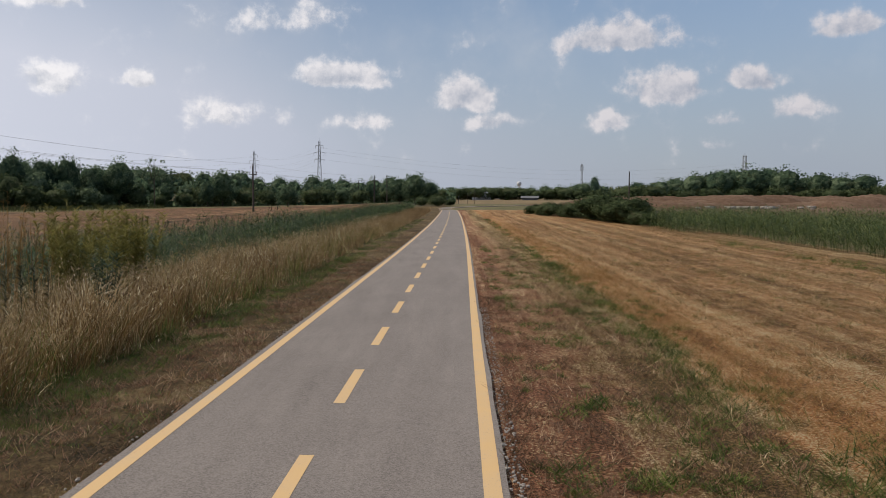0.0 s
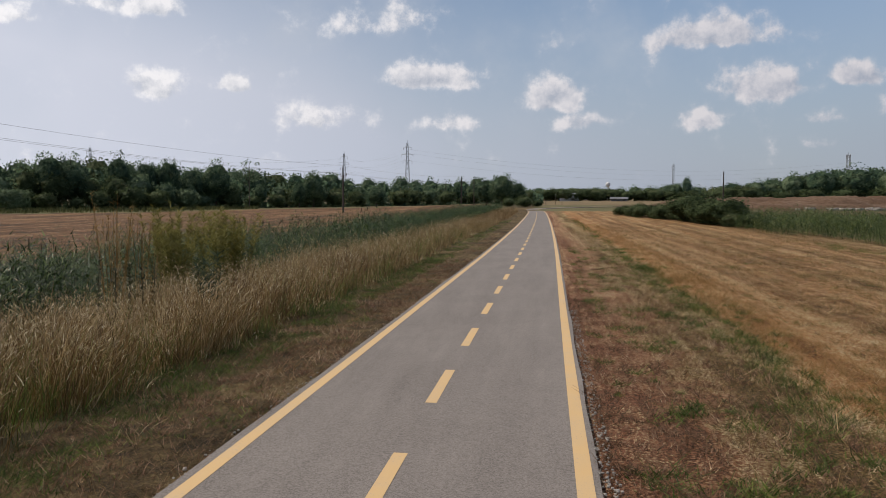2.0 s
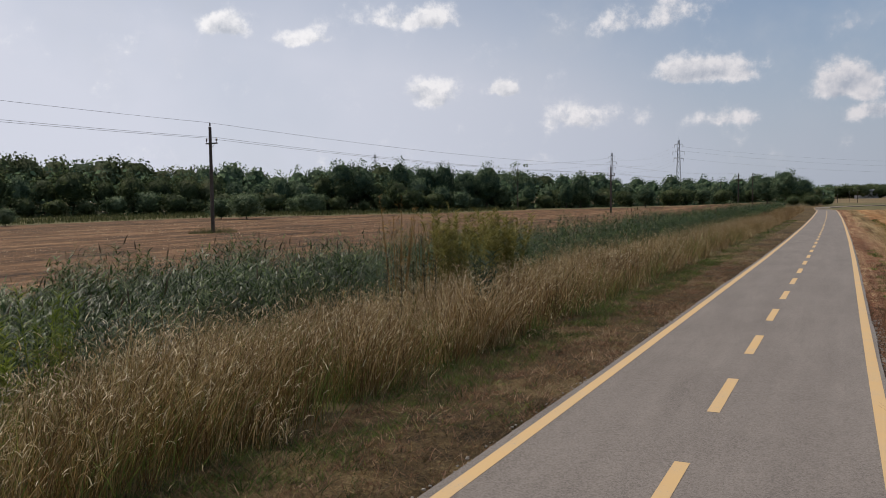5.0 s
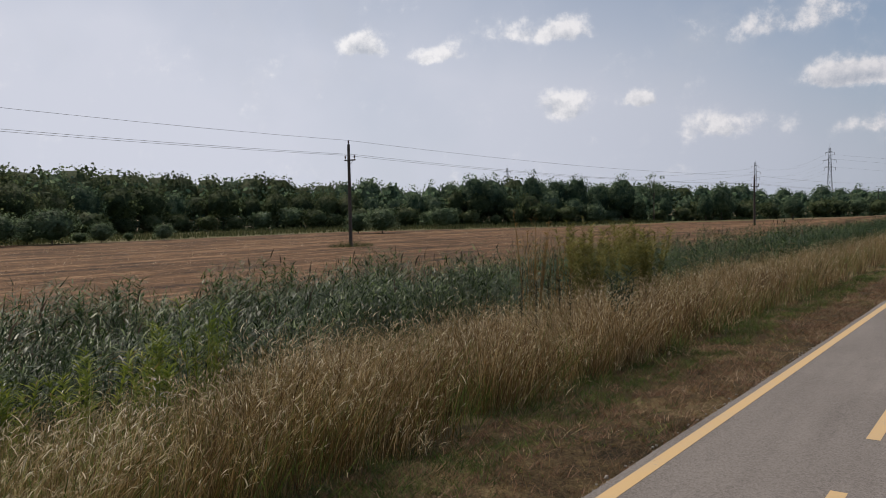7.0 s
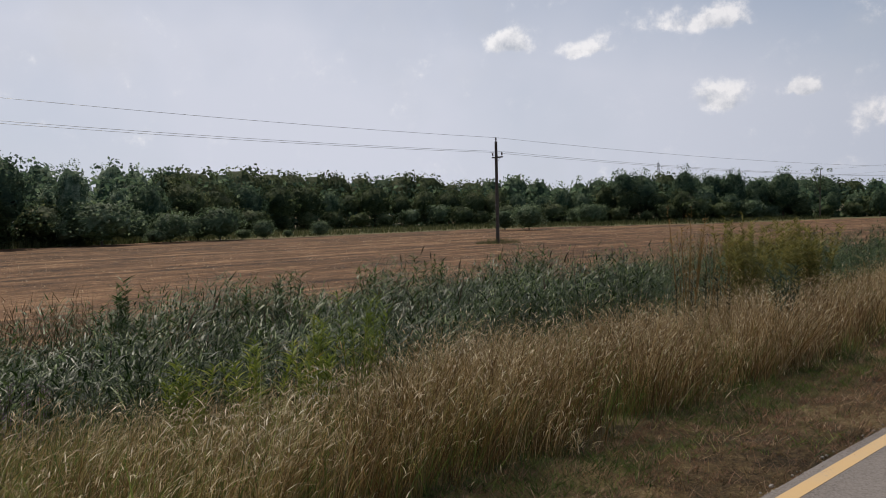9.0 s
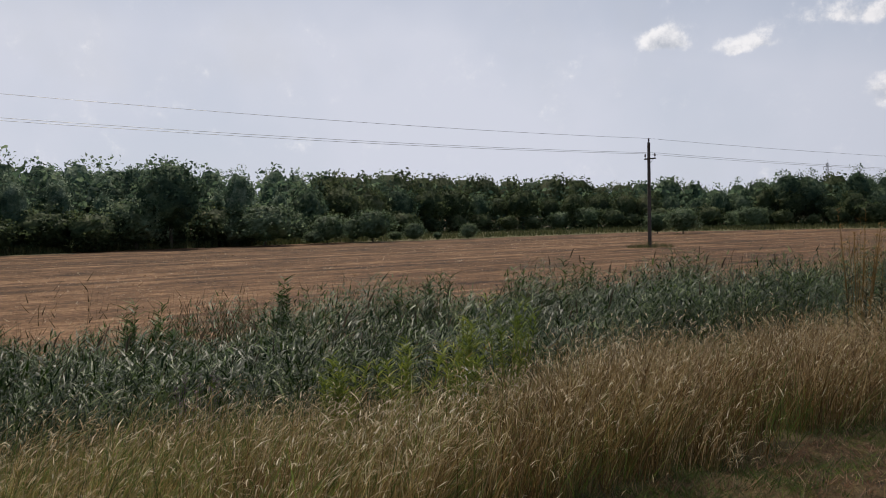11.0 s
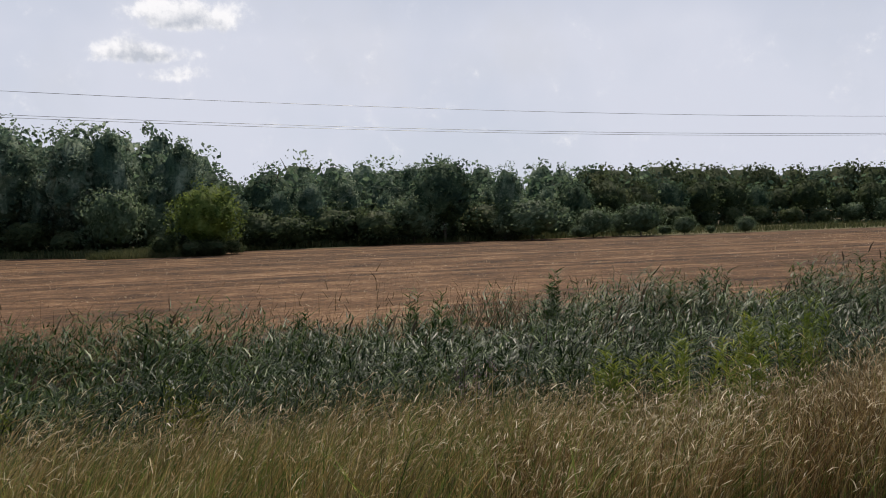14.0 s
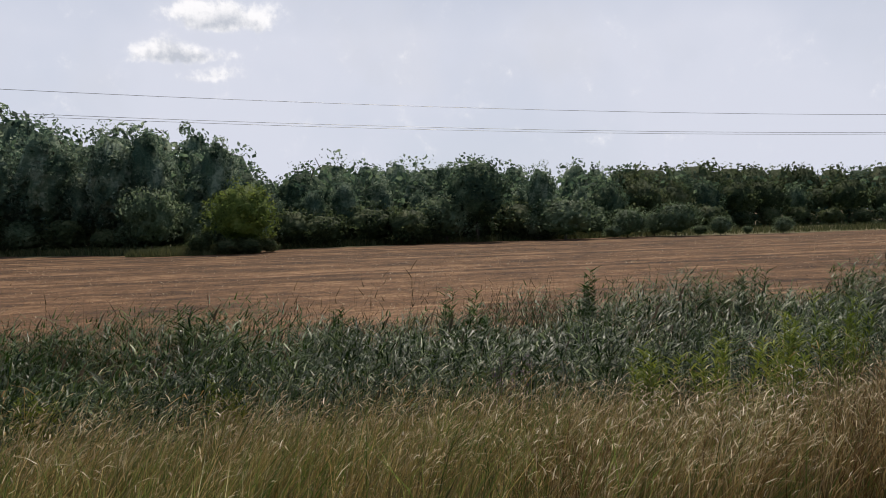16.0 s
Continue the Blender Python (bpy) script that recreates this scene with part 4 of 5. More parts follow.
for x, y, h, sp in ((-12.8, -3.1, 1.7, 0.4), (-13.2, -1.2, 1.85, 0.45), (-12.6, -0.5, 1.6, 0.35), (-13.4, 1.4, 1.75, 0.4), (-12.9, 3.3, 1.95, 0.5), (-13.3, 3.9, 1.7, 0.4), (-12.7, 5.6, 1.8, 0.45), (-13.6, 6.2, 2.0, 0.5), (-13.0, 8.3, 1.9, 0.4), (-13.6, 9.6, 2.1, 0.5), (-13.2, 11.8, 2.0, 0.5), (-13.8, 14.0, 2.1, 0.5), (-13.5, 17.5, 2.1, 0.5)):
    herb("leafy_weed", "dark green leafy weed at the edge of the stubble", x, y, h, sp, 11, M_NETTLE, "leafy weeds by the field", 0.1, 60)
herb("thistle", "slender grey-green thistle at the foot of the grass", -3.5, 10.53, 1.22, 0.17, 9, M_THISTLE, "", 0.075, 70)
for x, y in ((-7.3, 2.5), (-7.6, 2.8), (-8.9, 5.0)):
    herb("loosestrife", "lilac flower spikes among the reeds", x, y, 1.15, 0.14, 7, M_LILAC, "lilac flowers", 0.03, 50)
for x, y in ((-5.1, 6.2), (-5.3, 6.4), (-4.9, 4.3)):
    herb("white_flower", "small white umbel flowers in the grass", x, y, 0.95, 0.1, 5, M_WHITE, "white flowers", 0.035, 16)


# ---- trees ----
def lump(n):
    """Corners and faces of a ball cut into n x n squares a side."""
    V, Q = [], []
    g = np.linspace(-1, 1, n + 1)
    for axis in range(3):
        for side in (-1, 1):
            k = len(V)
            for u in g:
                for v in g:
                    c = [math.tan(u * 0.785), math.tan(v * 0.785)]
                    c.insert(axis, side)
                    V.append(c)
            for i in range(n):
                for j in range(n):
                    Q.append((k + i * (n + 1) + j, k + (i + 1) * (n + 1) + j, k + (i + 1) * (n + 1) + j + 1, k + i * (n + 1) + j + 1))
    V = np.array(V, float)
    V /= np.linalg.norm(V, axis=1)[:, None]
    Q = np.array(Q)
    face = np.cross(V[Q[:, 1]] - V[Q[:, 0]], V[Q[:, 2]] - V[Q[:, 0]])
    inward = (face * V[Q].mean(1)).sum(1) < 0
    Q[inward] = Q[inward][:, ::-1]
    return V, Q


def crown(height, rx, rz, mid, clumps, cards, size, ragged, seed, cut=9):
    """A crown of many leaf clusters, each a loose ball of small leaves, over a shaded inner mass; without cut, loose sprays alone."""
    r = np.random.default_rng(seed)
    c = r.normal(0, 1, (clumps, 3))
    c /= np.linalg.norm(c, axis=1)[:, None]
    reach = (0.6 + 0.27 * r.random(clumps) ** 0.8) * (1 + ragged * 0.22 * (r.random(clumps) - 0.4)) if cut else 0.25 + 0.75 * r.random(clumps)
    taper = np.clip(1.0 - 0.2 * c[:, 2], 0.5, 1.2)
    spots = c * reach[:, None] * np.stack([rx * 1.15 * taper, rx * 1.15 * taper, np.full(clumps, rz)], -1) + (0, 0, mid * height)
    girth = rx * (0.24 + 0.18 * r.random(clumps)) * (1.0 if cut else 0.8)
    n = clumps * cards
    k = np.repeat(np.arange(clumps), cards)
    d = r.normal(0, 1, (n, 3))
    d /= np.linalg.norm(d, axis=1)[:, None]
    p = spots[k] + d * (girth[k] * (0.45 + 0.6 * r.random(n) ** 0.6))[:, None] * (1.1, 1.1, 0.85)
    far = np.linalg.norm((p - (0, 0, mid * height)) / (rx, rx, rz), axis=1)
    keep = far < np.percentile(far, 96 if cut else 100)
    p, d, k, n = p[keep], d[keep], k[keep], int(keep.sum())
    nrm = d * 0.7 + r.normal(0, 0.6, (n, 3))
    nrm /= np.linalg.norm(nrm, axis=1)[:, None]
    a = np.cross(nrm, r.normal(0, 1, (n, 3)))
    a /= np.linalg.norm(a, axis=1)[:, None] + 1e-6
    b = np.cross(nrm, a)
    s = size * (0.45 + 0.75 * r.random(n) ** 1.5)[:, None]
    V = np.stack([p - a * s, p - b * s * 0.62 + nrm * s * 0.25, p + a * s, p + b * s * 0.62 + nrm * s * 0.25], 1)
    pieces, aims = [(V.reshape(-1, 3), np.arange(n * 4).reshape(-1, 4))], [np.repeat(d + 0.5 * c[k], 4, 0)]
    if cut:
        LV, LQ = lump(cut)
        swell = 0.66 + 0.07 * np.sin(LV @ (7, 5, 6)) + 0.05 * np.sin(LV @ (-9, 12, 10) + 1)
        pieces.append((LV * swell[:, None] * (rx * 1.12, rx * 1.12, rz) + (0, 0, mid * height), LQ))
        aims.append(LV)
    V, Q = merge(pieces)
    V[:, 2] = np.maximum(V[:, 2] * (height / np.percentile(V[:, 2], 99.9)), 0.02)
    aim = np.concatenate(aims) * 0.7 + r.normal(0, 0.25, V.shape) + (0, 0, 0.15)
    return V, Q, aim / np.linalg.norm(aim, axis=1)[:, None]


def crown_mesh(verts, quads, aim, leaf):
    me = quads_mesh("crown", verts, quads, leaf)
    me.normals_split_custom_set_from_vertices(aim.tolist())
    return me


def trunk(height, girth, top, spread, limbs, seed):
    r = random.Random(seed)
    bits = [tube([(0, 0, -0.3), (0.05, 0.02, height * 0.3), (-0.06, 0.08, top * height)], [girth, girth * 0.75, girth * 0.3], 8)]
    for k in range(limbs):
        a, z = 6.28 * k / limbs + r.random(), height * (0.22 + 0.4 * r.random())
        e = Vector((spread * math.cos(a), spread * math.sin(a), z + height * (0.2 + 0.12 * r.random())))
        bits.append(tube([(0, 0, z), (e.x * 0.5, e.y * 0.5, z + (e.z - z) * 0.4), e], [girth * 0.5, girth * 0.35, girth * 0.12], 6))
    return merge(bits)


KINDS = {}


def tree_kind(key, name, label, category, group, height, rx, rz, mid, clumps, cards, size, ragged, leaf, girth, seed, cut=9):
    KINDS[key] = dict(name=name, label=label, category=category, group=group, height=height,
                      crown=crown_mesh(*crown(height, rx, rz, mid, clumps, cards, size, ragged, seed, cut), leaf),
                      trunk=quads_mesh("trunk", *trunk(height, girth, mid + 0.25, rx * 0.6, 5, seed), M_BARK))


FOREST = "trees at the edge of the wood"
for lite in (False, True):
    k, q, g, t = ("_far", 15, 1.25, 54) if lite else ("", 38, 0.84, 60)
    tree_kind("oak_a" + k, "broadleaf_tree", "dark green broadleaf tree with dense rounded crown in the wood", "tree", FOREST, 10, 3.3, 4.5, 0.5, t, q, 0.24 * g, 0.35, M_LEAF[0], 0.2, 11, 5 if lite else 7)
    tree_kind("oak_b" + k, "broadleaf_tree", "dark green broadleaf tree with lumpy crown in the wood", "tree", FOREST, 10, 3.0, 4.5, 0.5, t, q, 0.23 * g, 0.5, M_LEAF[0], 0.2, 23, 5 if lite else 7)
    tree_kind("poplar_a" + k, "poplar_tree", "tall dark poplar with ragged leafy top beside the field", "tree", FOREST, 12, 2.4, 5.6, 0.49, t + 6, q, 0.23 * g, 0.45, M_LEAF[1], 0.18, 31, 5 if lite else 7)
    tree_kind("poplar_b" + k, "poplar_tree", "slim dark poplar with uneven crown beside the field", "tree", FOREST, 12, 2.1, 5.7, 0.49, t + 4, q, 0.21 * g, 0.4, M_LEAF[1], 0.17, 47, 5 if lite else 7)
    tree_kind("acacia" + k, "acacia_tree", "olive-green acacia with soft even crown in the wood", "tree", FOREST, 10, 3.4, 4.4, 0.5, t, q, 0.22 * g, 0.3, M_LEAF[3], 0.17, 53, 5 if lite else 7)
tree_kind("willow", "willow_shrub", "grey-green willow shrub at the edge of the field", "shrub", "willow shrubs by the field", 4, 2.0, 1.9, 0.44, 50, 34, 0.13, 0.6, M_LEAF[2], 0.08, 61)
tree_kind("light", "light_willow", "light yellow-green willow tree at the field's edge", "tree", "light willows", 7, 2.6, 3.3, 0.48, 46, 70, 0.15, 1.0, M_LEAF[4], 0.16, 71)
tree_kind("hedge", "hedge_bush", "dense green bush at the side of the mown meadow", "shrub", "bushes along the meadow", 3, 1.6, 1.45, 0.43, 50, 36, 0.11, 0.6, M_LEAF[3], 0.06, 83)
for k in ("willow", "hedge"):
    a = (4, 2.0, 1.9, 0.44, 44, 18, 0.2, 0.5, M_LEAF[2], 0.08, 61, 6) if k == "willow" else (3, 1.6, 1.45, 0.43, 44, 18, 0.16, 0.5, M_LEAF[3], 0.06, 83, 6)
    tree_kind(k + "_far", KINDS[k]["name"], KINDS[k]["label"], KINDS[k]["category"], KINDS[k]["group"], *a)
tree_kind("sparse", "sparse_tree", "thin pale tree with see-through crown above the wood", "tree", "", 12, 2.4, 3.6, 0.68, 22, 40, 0.2, 0.5, M_LEAF[2], 0.16, 97, 0)


def plant(key, x, y, height, wide=1.0, z=None):
    k = KINDS[key]
    s = height / k["height"]
    m = pose(x, y, float(land(x, y)) if z is None else z, 0, 0, rng.random() * 360) @ Matrix.Diagonal((s * wide, s * wide, s, 1))
    ob = thing(k["name"], k["label"], k["category"], k["group"])
    part("trunk", k["trunk"], ob)
    part("crown", k["crown"], ob)
    ob.matrix_basis = m
    return ob


def at(az, d):
    return 0.85 - d * math.sin(radians(az)), 0.3 + d * math.cos(radians(az))


def height_for(az_el, d):
    return d * math.tan(radians(az_el)) + 2.84


WOOD_AZ = [0, 4, 7, 12, 16, 20, 24, 30, 33, 36, 39, 45, 54, 60, 62, 67, 70, 72, 75, 78, 82, 85, 88, 89.5, 91, 93, 97.5, 100, 104, 112]
WOOD_EL = [0.5, 0.95, 1.15, 1.0, 1.45, 1.4, 1.7, 2.0, 2.5, 2.1, 2.05, 2.35, 2.85, 3.15, 3.3, 3.5, 3.3, 3.5, 4.2, 3.8, 4.4, 4.6, 4.3, 3.2, 4.2, 5.9, 6.5, 6.7, 7.0, 7.0]


def wood_edge(az):
    return float(np.interp(az, [0, 4, 12, 20, 27, 35, 43, 54, 60, 66, 72, 80, 90, 99, 106, 115], [275, 255, 212, 185, 163, 165, 165, 165, 140, 112, 103, 97, 94, 96, 104, 104]))


for row in range(3):
    az = 1.0 + row * 0.4
    if row == 1:
        az = 62.0
    while az < 112:
        d = wood_edge(az) + 3 + row * 7 + rng.random() * 4
        el = float(np.interp(az, WOOD_AZ, WOOD_EL))
        h = height_for(el, d) * ((0.74, 0.93, 1.04)[row] + 0.2 * (rng.random() - 0.5)) * (1.05 if az < 66 else 1.0)
        if az > 66:
            key = ("poplar_a", "poplar_b", "oak_b")[int(rng.random() * 2.5)]
        elif az > 40:
            key = ("acacia", "oak_a", "acacia")[int(rng.random() * 3)]
        else:
            key = ("oak_a", "oak_b", "acacia")[int(rng.random() * 2.4)]
        plant(key + ("_far" if row > 1 or d > 150 else ""), *at(az, d), h, 1.0 + 0.35 * rng.random())
        az += math.degrees((3.6 + 1.6 * rng.random()) / d) * (1.0 if az > 66 else 1.1)
# low growth that closes the wood's foot
az = 2.0
while az < 112:
    d = wood_edge(az) - 1 + rng.random() * 3
    plant(("hedge", "willow")[int(rng.random() * 1.3)] + ("_far" if d > 115 else ""), *at(az, d), (2.4 + 2.4 * rng.random()) * (1.0 if az < 62 else 1.3), 1.25)
    az += math.degrees((3.2 + 2.5 * rng.random()) / d) * 1.05
# shaded mass of leaves inside the wood
n = 20000
az = 112 * rng.random(n)
edge = np.array([wood_edge(v) for v in az])
d = edge + 2.5 + 15 * rng.random(n)
top = d * np.tan(np.radians(np.interp(az, WOOD_AZ, WOOD_EL))) + 2.84
x, y = 0.85 - d * np.sin(np.radians(az)), 0.3 + d * np.cos(np.radians(az))
z = land(x, y) + top * 0.86 * rng.random(n) ** 1.7 * np.clip((d - edge) / 9, 0.35, 1)
s = 0.35 + 0.4 * rng.random(n)
tl = rng.normal(0, 1, (n, 3)); tl /= np.linalg.norm(tl, axis=1)[:, None]
tw = np.cross(tl, rng.normal(0, 1, (n, 3))); tw /= np.linalg.norm(tw, axis=1)[:, None]
P = np.stack([x, y, z], -1)
V = np.stack([P - tl * s[:, None], P - tw * s[:, None] * 0.6, P + tl * s[:, None], P + tw * s[:, None] * 0.6], 1)
stuff("wood_undergrowth", [(V.reshape(-1, 3), np.arange(n * 4).reshape(-1, 4))], M_LEAF[0], "dark leafy undergrowth filling the inside of the wood", "undergrowth")
# trees that stand above the rest or before it
for key, az, d, el, wide in (("oak_b", 29.0, 172, 2.95, 0.85), ("oak_a", 25.8, 175, 2.55, 0.85), ("oak_b", 22.8, 180, 2.55, 1.15), ("sparse", 20.6, 182, 2.5, 1.1), ("oak_a", 27.3, 174, 2.4, 0.9), ("oak_b", 31.8, 170, 2.8, 1.1), ("oak_a", 33.0, 170, 2.75, 1.1), ("oak_a", 24.3, 178, 1.9, 1.0), ("oak_a", 16.2, 195, 1.75, 1.0),
                             ("oak_a", 2.9, 205, 1.55, 1.25), ("oak_b", 1.9, 212, 1.0, 1.3), ("oak_a", 4.0, 210, 1.25, 1.3), ("oak_b", 11.8, 190, 0.8, 1.5), ("oak_a", 17.2, 185, 1.0, 0.9), ("oak_a", 74.9, 100, 4.6, 1.2), ("poplar_a", 70.4, 104, 4.0, 1.0),
                             ("poplar_b", 92.8, 100, 6.1, 1.1), ("poplar_a", 103.5, 104, 7.2, 1.2), ("poplar_b", 97.5, 100, 6.7, 1.1), ("poplar_a", 99.6, 100, 6.9, 1.1), ("light", 91.4, 83, 3.2, 1.2), ("willow", 97.3, 93, 2.9, 0.9),
                             ("willow", 68.7, 100, 1.5, 1.5), ("willow", 70.6, 101, 0.6, 1.2), ("willow", 65.3, 101, -0.55, 1.6), ("willow", 64.4, 103, 0.6, 1.3), ("willow", 61.2, 106, 0.9, 1.3), ("willow", 62.6, 107, 0.3, 1.2), ("willow", 58.3, 107, -0.13, 1.2), ("willow", 54.4, 109, -0.3, 1.15),
                             ("willow", 56.6, 110, -0.9, 1.2), ("willow", 59.6, 108, -0.8, 1.6), ("willow", 39.6, 119, 0.55, 1.2), ("willow", 41.3, 122, 0.2, 1.2), ("willow", 35.3, 150, 0.5, 1.3), ("hedge", 89.8, 83, -0.8, 1.5), ("hedge", 94.2, 82, -0.3, 1.1), ("hedge", 91.0, 81, -0.7, 1.5), ("hedge", 92.3, 81, -0.75, 1.5)):
    plant(key, *at(az, d), height_for(el, d), wide)
# wood beyond the dug ground
RIGHT_AZ = [-45, -35, -27.5, -25, -21.8, -19, -16, -13.8, -11.5, -9.6, -7.6, -3.7, 0]
RIGHT_EL = [1.2, 1.2, 0.95, 1.2, 1.9, 1.7, 1.6, 0.8, 0.6, 0.9, 0.8, 0.6, 0.5]
for row in range(2):
    az = -46.0 + row
    while az < 1:
        d = 262 + row * 12 + 6 * rng.random() + (170 if az > -12 else 0)
        h = height_for(float(np.interp(az, RIGHT_AZ, RIGHT_EL)), d) * (0.96 + 0.16 * rng.random())
        plant(("oak_a_far", "oak_b_far", "acacia_far")[int(rng.random() * 2.3)], *at(az, d), h * (1.0, 0.9)[row], 1.35 + 0.4 * rng.random())
        if rng.random() < 0.95:
            plant("hedge_far", *at(az + 0.5, d - 9), 3.6 + 2.0 * rng.random() + (1.5 if az > -12 else 0), 1.7)
        az += math.degrees((5.5 + 5.0 * rng.random()) / d)
plant("poplar_b", *at(-9.7, 430), height_for(1.3, 430), 1.3)
plant("hedge", *at(1.3, 168), 2.6, 1.5)
plant("hedge", *at(0.4, 172), 1.5, 1.6)
plant("hedge", *at(2.4, 176), 2.2, 1.4)
# hedge between meadow and dug ground
for k in range(22):
    t = k / 21
    y = 58 + 36 * t
    plant("hedge", 14.2 - 5.0 * t + 1.8 * rng.random(), y, (2.35 if 1 < k < 8 else 1.55) * (0.7 + 0.45 * rng.random()), 1.5)


# ---- dug ground with mounds and rubble ----
def mound(x, y, length, height, turn):
    n, m = 70, 12
    s, c = np.meshgrid(np.linspace(-1, 1, n), np.linspace(-1, 1, m))
    prof = np.clip(1 - c ** 2, 0, 1) * np.clip(1 - s ** 6, 0, 1) * height * (0.86 + 0.1 * np.sin(s * 9 + x) * np.sin(s * 4 + 1) + 0.07 * np.sin(s * 31 + c * 5) + 0.05 * np.sin(s * 67 + c * 11))
    V = np.stack([s * length / 2, c * height * 2.6 + 0.4 * np.sin(s * 13), prof - 0.15], -1)
    a, b = np.meshgrid(np.arange(n - 1), np.arange(m - 1))
    Q = np.stack([b * n + a, b * n + a + 1, (b + 1) * n + a + 1, (b + 1) * n + a], -1).reshape(-1, 4)
    heap = new("earth_mound", quads_mesh("earth_mound", V, Q, M_DIRT))
    heap.matrix_basis = pose(x, y, float(land(x, y)), 0, 0, turn)
    return tagged(heap, "long heap of bare brown dug earth", "mound", "earth mounds")


for az, d, ln, h in ((-16, 200, 66, 2.3), (-22, 205, 60, 2.5), (-29, 195, 60, 2.7), (-21, 168, 64, 1.2), (-14, 172, 30, 1.5)):
    mound(*at(az, d), ln, h, -az)
bits = []
for k in range(60):
    az, d = -15 - 9 * rng.random(), 150 + 22 * rng.random()
    x, y = at(az, d)
    s = 0.25 + 0.5 * rng.random()
    bits.append(box(x, y, float(land(x, y)) + s * 0.3, s * 1.6, s, s * 0.7))
stuff("rubble", bits, M_STONE, "scattered pale rubble on the dug ground", "rubble")


# ---- power line over the field ----
def line_pole(x, y, top, turn):
    z = float(land(x, y))
    ob = thing("power_pole", "dark tarred wooden pole with crossarm and insulators in the field", "power pole", "field power poles", (x, y, z, 0, 0, turn))
    h = top - z
    part("shaft", quads_mesh("shaft", *tube([(0, 0, -0.5), (0, 0, h * 0.5), (0, 0, h - 0.35)], [0.17, 0.145, 0.12], 12), M_POLEWOOD), ob)
    part("crossarm", quads_mesh("crossarm", *box(0, 0.14, h - 1.75, 1.3, 0.1, 0.11), M_POLEWOOD, flat=True), ob)
    part("top_bracket", quads_mesh("top_bracket", *tube([(0, 0, h - 0.6), (0, 0, h - 0.1)], [0.03, 0.03], 6), M_STEEL), ob)
    for sx in (-0.57, 0.57):
        part("pin", quads_mesh("pin", *tube([(sx, 0.14, h - 1.7), (sx, 0.14, h - 1.5)], [0.02, 0.02], 6), M_STEEL), ob)
    for sx, sy, sz in ((-0.57, 0.14, h - 1.52), (0.57, 0.14, h - 1.52), (0, 0, h - 0.2)):
        part("insulator", quads_mesh("insulator", *tube([(sx, sy, sz - 0.06), (sx, sy, sz), (sx, sy, sz + 0.05), (sx, sy, sz + 0.16), (sx, sy, sz + 0.2)], [0.05, 0.09, 0.06, 0.075, 0.03], 8), M_PORCELAIN), ob)
    for sx in (-0.4, 0.4):
        part("brace", quads_mesh("brace", *tube([(sx, 0.15, h - 1.76), (0, 0.13, h - 2.15)], [0.02, 0.02], 5), M_STEEL), ob)
    return ob


def wire(a, b, sag, radius, label="thin sagging overhead line wire", group="overhead wires"):
    a, b = Vector(a), Vector(b)
    pts = [a.lerp(b, t) - Vector((0, 0, 4 * sag * t * (1 - t))) for t in np.linspace(0, 1, 25)]
    return tagged(new("wire", quads_mesh("wire", *tube(pts, [radius] * 25, 5), M_WIRE)), label, "wire", group)


POLES = [(-44.0, -26.0, 9.4, 3.0), (-47.4, 54.2, 8.2, -3.0), (-32.4, 132.3, 6.6, -8.0), (-20.0, 206.0, 6.6, -8.0)]
for p in POLES:
    line_pole(*p)
for (ax, ay, at_, ar), (bx, by, bt, br) in zip(POLES, POLES[1:]):
    for off, drop, oy in ((-0.57, 1.28, 0.14), (0.57, 1.28, 0.14), (0.0, 0.0, 0.0)):
        a = (ax + off * math.cos(radians(ar)), ay + oy, at_ - drop)
        b = (bx + off * math.cos(radians(br)), by + oy, bt - drop)
        wire(a, b, 0.65, 0.012)


def lattice(name, label, category, x, y, height, foot, head, arms, bar, group=""):
    """A steel lattice mast: four legs, crossing braces and arms."""
    z = float(land(x, y))
    ob = thing(name, label, category, group, (x, y, z))
    def corner(k, t):
        w = foot * (1 - t) ** 1.4 + head * (1 - (1 - t) ** 1.4)
        return Vector(((-1, 1, 1, -1)[k] * w / 2, (-1, -1, 1, 1)[k] * w / 2, t * height))
    for k in range(4):
        part("leg", quads_mesh("leg", *tube([corner(k, t) for t in np.linspace(0, 0.97, 8)], [bar] * 8, 4), M_STEEL), ob)
    br = []
    for i in range(10):
        t0, t1 = i / 10.3, (i + 1) / 10.3
        for k in range(4):
            br.append(tube([corner(k, t0), corner((k + 1) % 4, t1)], [bar * 0.6] * 2, 3))
            br.append(tube([corner((k + 1) % 4, t0), corner(k, t1)], [bar * 0.6] * 2, 3))
    part("bracing", quads_mesh("bracing", *merge(br), M_STEEL), ob)
    part("peak", quads_mesh("peak", *tube([(0, 0, height * 0.95), (0, 0, height * 1.03)], [bar, bar * 0.5], 5), M_STEEL), ob)
    for t, reach in arms:
        part("arm", quads_mesh("arm", *merge([tube([(-reach, 0, t * height), (0, 0, t * height + reach * 0.22), (reach, 0, t * height)], [bar * 0.5, bar, bar * 0.5], 4), tube([(-reach, 0, t * height), (reach, 0, t * height)], [bar * 0.8] * 2, 4)]), M_STEEL), ob)
        for sx in (-reach, reach):
            part("insulator", quads_mesh("insulator", *tube([(sx, 0, t * height), (sx, 0, t * height - 1.6)], [bar * 0.8] * 2, 5), M_PORCELAIN), ob)
    return ob


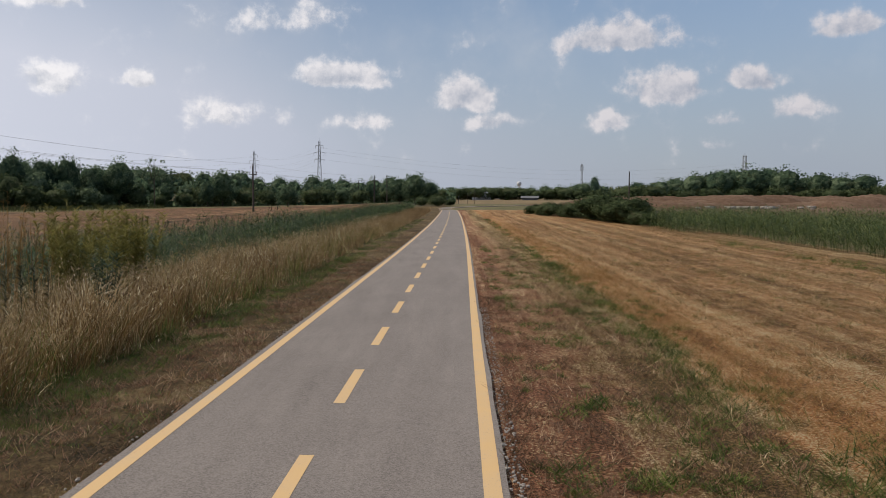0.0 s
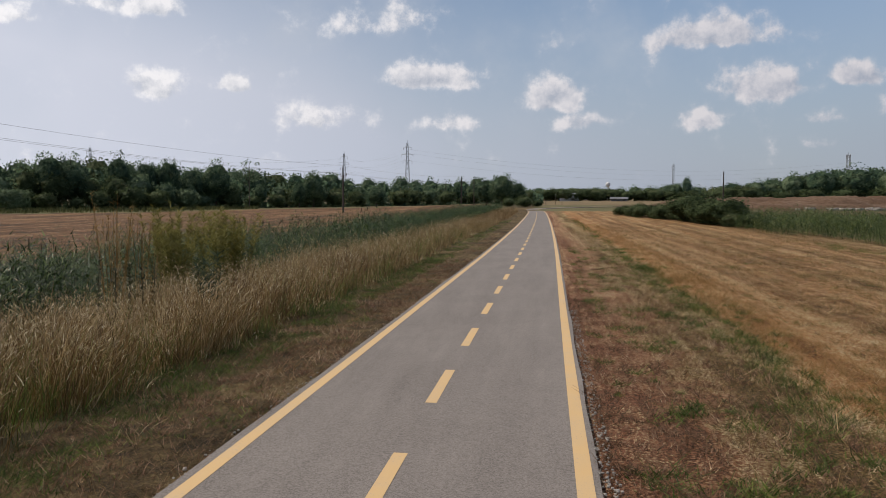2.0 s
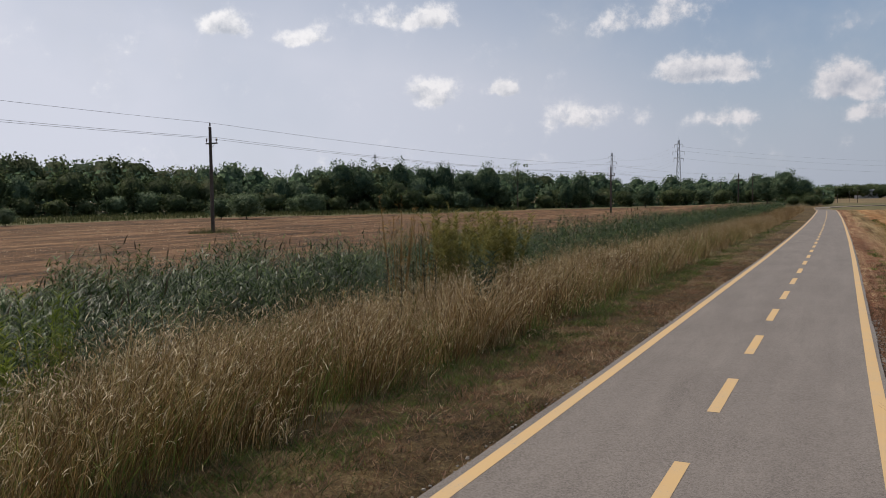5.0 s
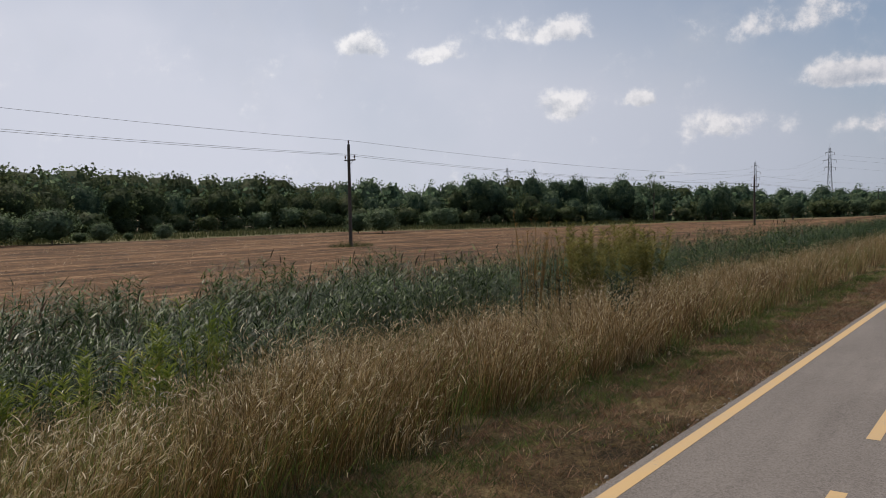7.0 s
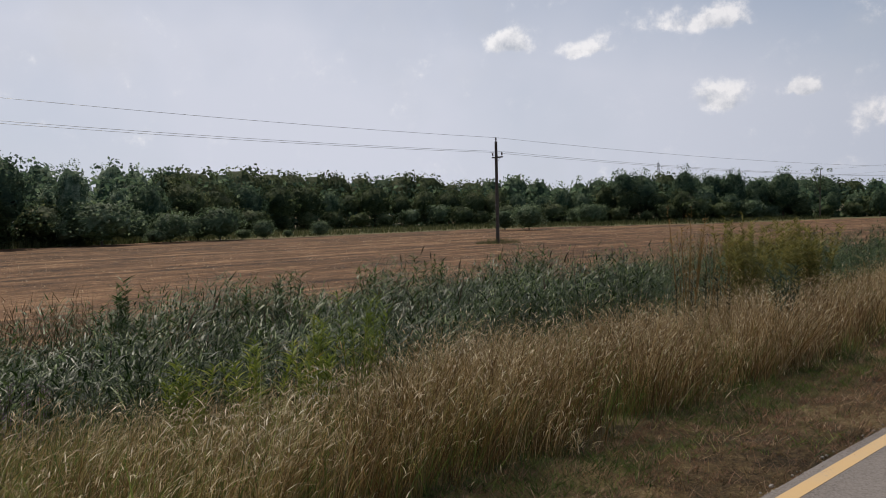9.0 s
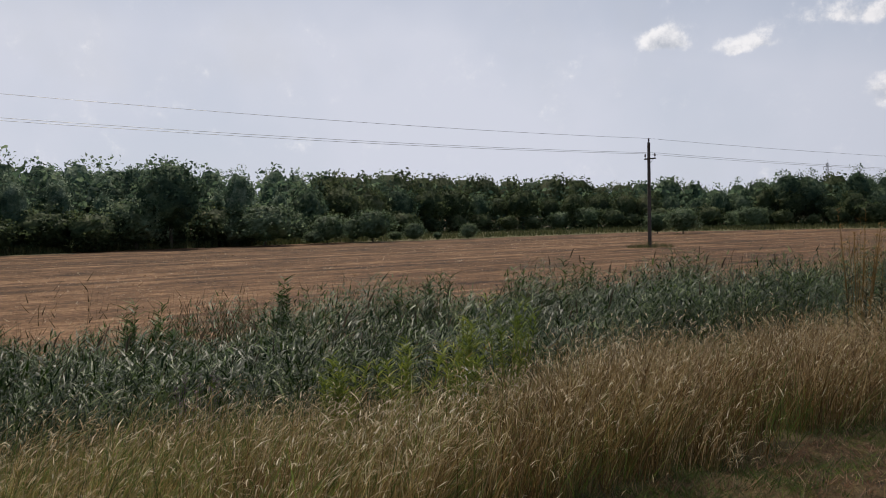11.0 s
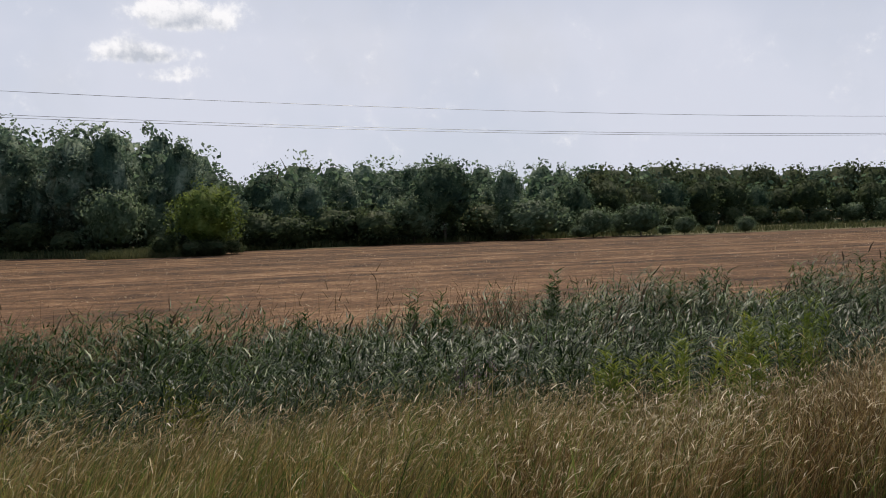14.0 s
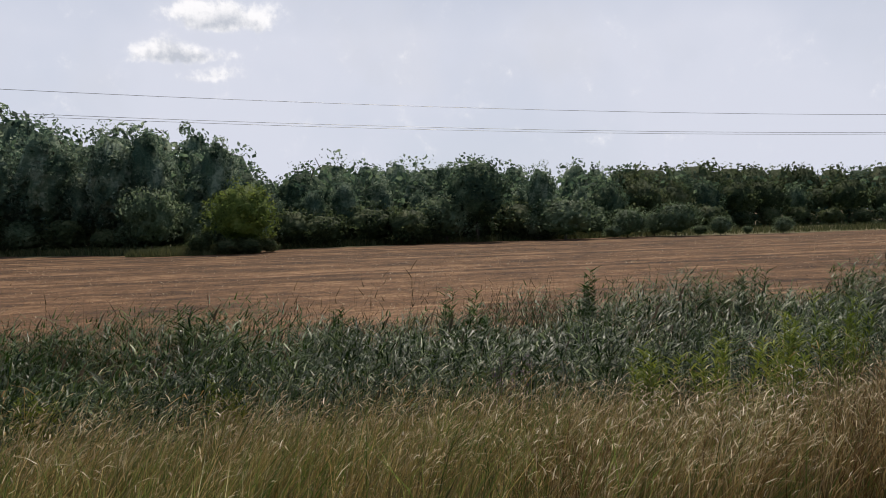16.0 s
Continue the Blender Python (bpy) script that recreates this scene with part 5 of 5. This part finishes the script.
PYLONS = []
for az, d, el in ((9.63, 460, 3.95), (30.67, 490, 3.3), (14.08, 560, 3.15)):
    x, y = at(az, d)
    h = height_for(el, d) * 0.97
    PYLONS.append((x, y, h))
    lattice("pylon", "grey steel lattice high-voltage pylon beyond the wood", "pylon", x, y, h, 3.6, 0.8, ((0.9, 2.2), (0.78, 3.2), (0.67, 2.6)), 0.085, "high-voltage pylons")
lattice("radio_mast", "pale steel telecom mast with antennas above the trees", "mast", *at(-8.8, 600), height_for(2.2, 600), 1.5, 0.9, ((0.93, 1.1), (0.84, 1.0)), 0.09)
lattice("lattice_mast", "dark square steel lattice mast behind the trees", "mast", *at(-19.5, 600), height_for(2.72, 600), 2.4, 1.9, ((0.95, 1.0),), 0.13)
for a, b in ((0, 2), (2, 1)):
    for t in (0.9, 0.78, 0.67):
        for sx in (-2.6, 2.6):
            A, B = PYLONS[a], PYLONS[b]
            wire((A[0] + sx, A[1], A[2] * t - 2.5), (B[0] + sx, B[1], B[2] * t - 2.5), 4.0, 0.016, "far high-voltage line wire", "high-voltage wires")
for t, sx in ((0.92, -2.6), (0.83, 2.6), (0.73, -2.6)):
    A = PYLONS[0]
    wire((A[0] + sx, A[1], A[2] * t - 2.5), (at(-19.5, 600)[0], at(-19.5, 600)[1], 26 * t), 9.0, 0.02, "far high-voltage line wire", "high-voltage wires")
for az, d, top in ((-12.05, 180, 1.4), (4.9, 215, 1.25), (6.9, 250, 1.0), (0.66, 200, -0.2), (-0.17, 204, -0.3), (-0.83, 206, -0.1), (-1.3, 202, 0.1)):
    x, y = at(az, d)
    ob = thing("far_pole", "plain dark wooden pole standing by the wood", "pole", "far poles", (x, y, float(land(x, y))))
    hh = height_for(top, d)
    part("shaft", quads_mesh("shaft", *tube([(0, 0, -0.3), (0, 0, hh)], [0.16, 0.11] if hh > 4 else [0.06, 0.05], 8), M_POLEWOOD), ob)
    part("cap", quads_mesh("cap", *tube([(0, 0, hh), (0, 0, hh + 0.12)], [0.13, 0.05] if hh > 4 else [0.07, 0.03], 8), M_STEEL), ob)


# ---- far buildings ----
def shed(name, label, az, d, length, depth, wall_h, roof_h, windows, wall=M_WALL, roof=M_ROOF):
    x, y = at(az, d)
    ob = thing(name, label, "building", "", (x, y, float(land(x, y)), 0, 0, az))
    part("wall", quads_mesh("wall", *box(0, 0, wall_h / 2, length, depth, wall_h), wall, flat=True), ob)
    e = 0.6
    V = [(-length / 2 - e, -depth / 2 - e, wall_h), (length / 2 + e, -depth / 2 - e, wall_h), (length / 2 + e, 0, wall_h + roof_h), (-length / 2 - e, 0, wall_h + roof_h), (length / 2 + e, depth / 2 + e, wall_h), (-length / 2 - e, depth / 2 + e, wall_h)]
    V = V + [(a, b, c - 0.25) for a, b, c in V]
    part("roof", quads_mesh("roof", V, [(0, 1, 2, 3), (3, 2, 4, 5), (6, 9, 8, 7), (9, 11, 10, 8), (0, 6, 7, 1), (5, 4, 10, 11), (0, 3, 9, 6), (3, 5, 11, 9), (1, 7, 8, 2), (2, 8, 10, 4)], roof, flat=True), ob)
    for k in range(windows):
        w = length / windows
        part("window", quads_mesh("window", *box(-length / 2 + w * (k + 0.5), -depth / 2 - 0.01, wall_h * 0.55, w * 0.45, 0.12, wall_h * 0.35), M_PANE, flat=True), ob)
    return ob


shed("white_hall", "long white hall with pale roof among far trees", -1.8, 427, 10, 8, 3.9, 1.0, 3, M_WALL, M_WALL)
shed("white_hall", "low white hall beside the far trees", -2.9, 590, 14, 10, 4.6, 1.0, 4)
shed("grey_barn", "low barn with a grey roof beyond the meadow", -5.2, 420, 8, 9, 1.2, 1.0, 3, M_BARN, M_BARN)
x, y = at(-4.44, 640)
ob = thing("water_tower", "white ball-shaped water tower far beyond the fields", "water tower", "", (x, y, float(land(x, y))))
hh = height_for(0.75, 640)
part("shaft", quads_mesh("shaft", *tube([(0, 0, 0), (0, 0, hh - 1)], [0.7, 0.5], 12), M_WALL), ob)
part("tank", quads_mesh("tank", *tube([(0, 0, hh - 1.6 + 1.9 + 1.9 * math.sin(a)) for a in np.linspace(-1.5, 1.5, 9)], [1.9 * math.cos(a) for a in np.linspace(-1.5, 1.5, 9)], 16), M_WALL), ob)
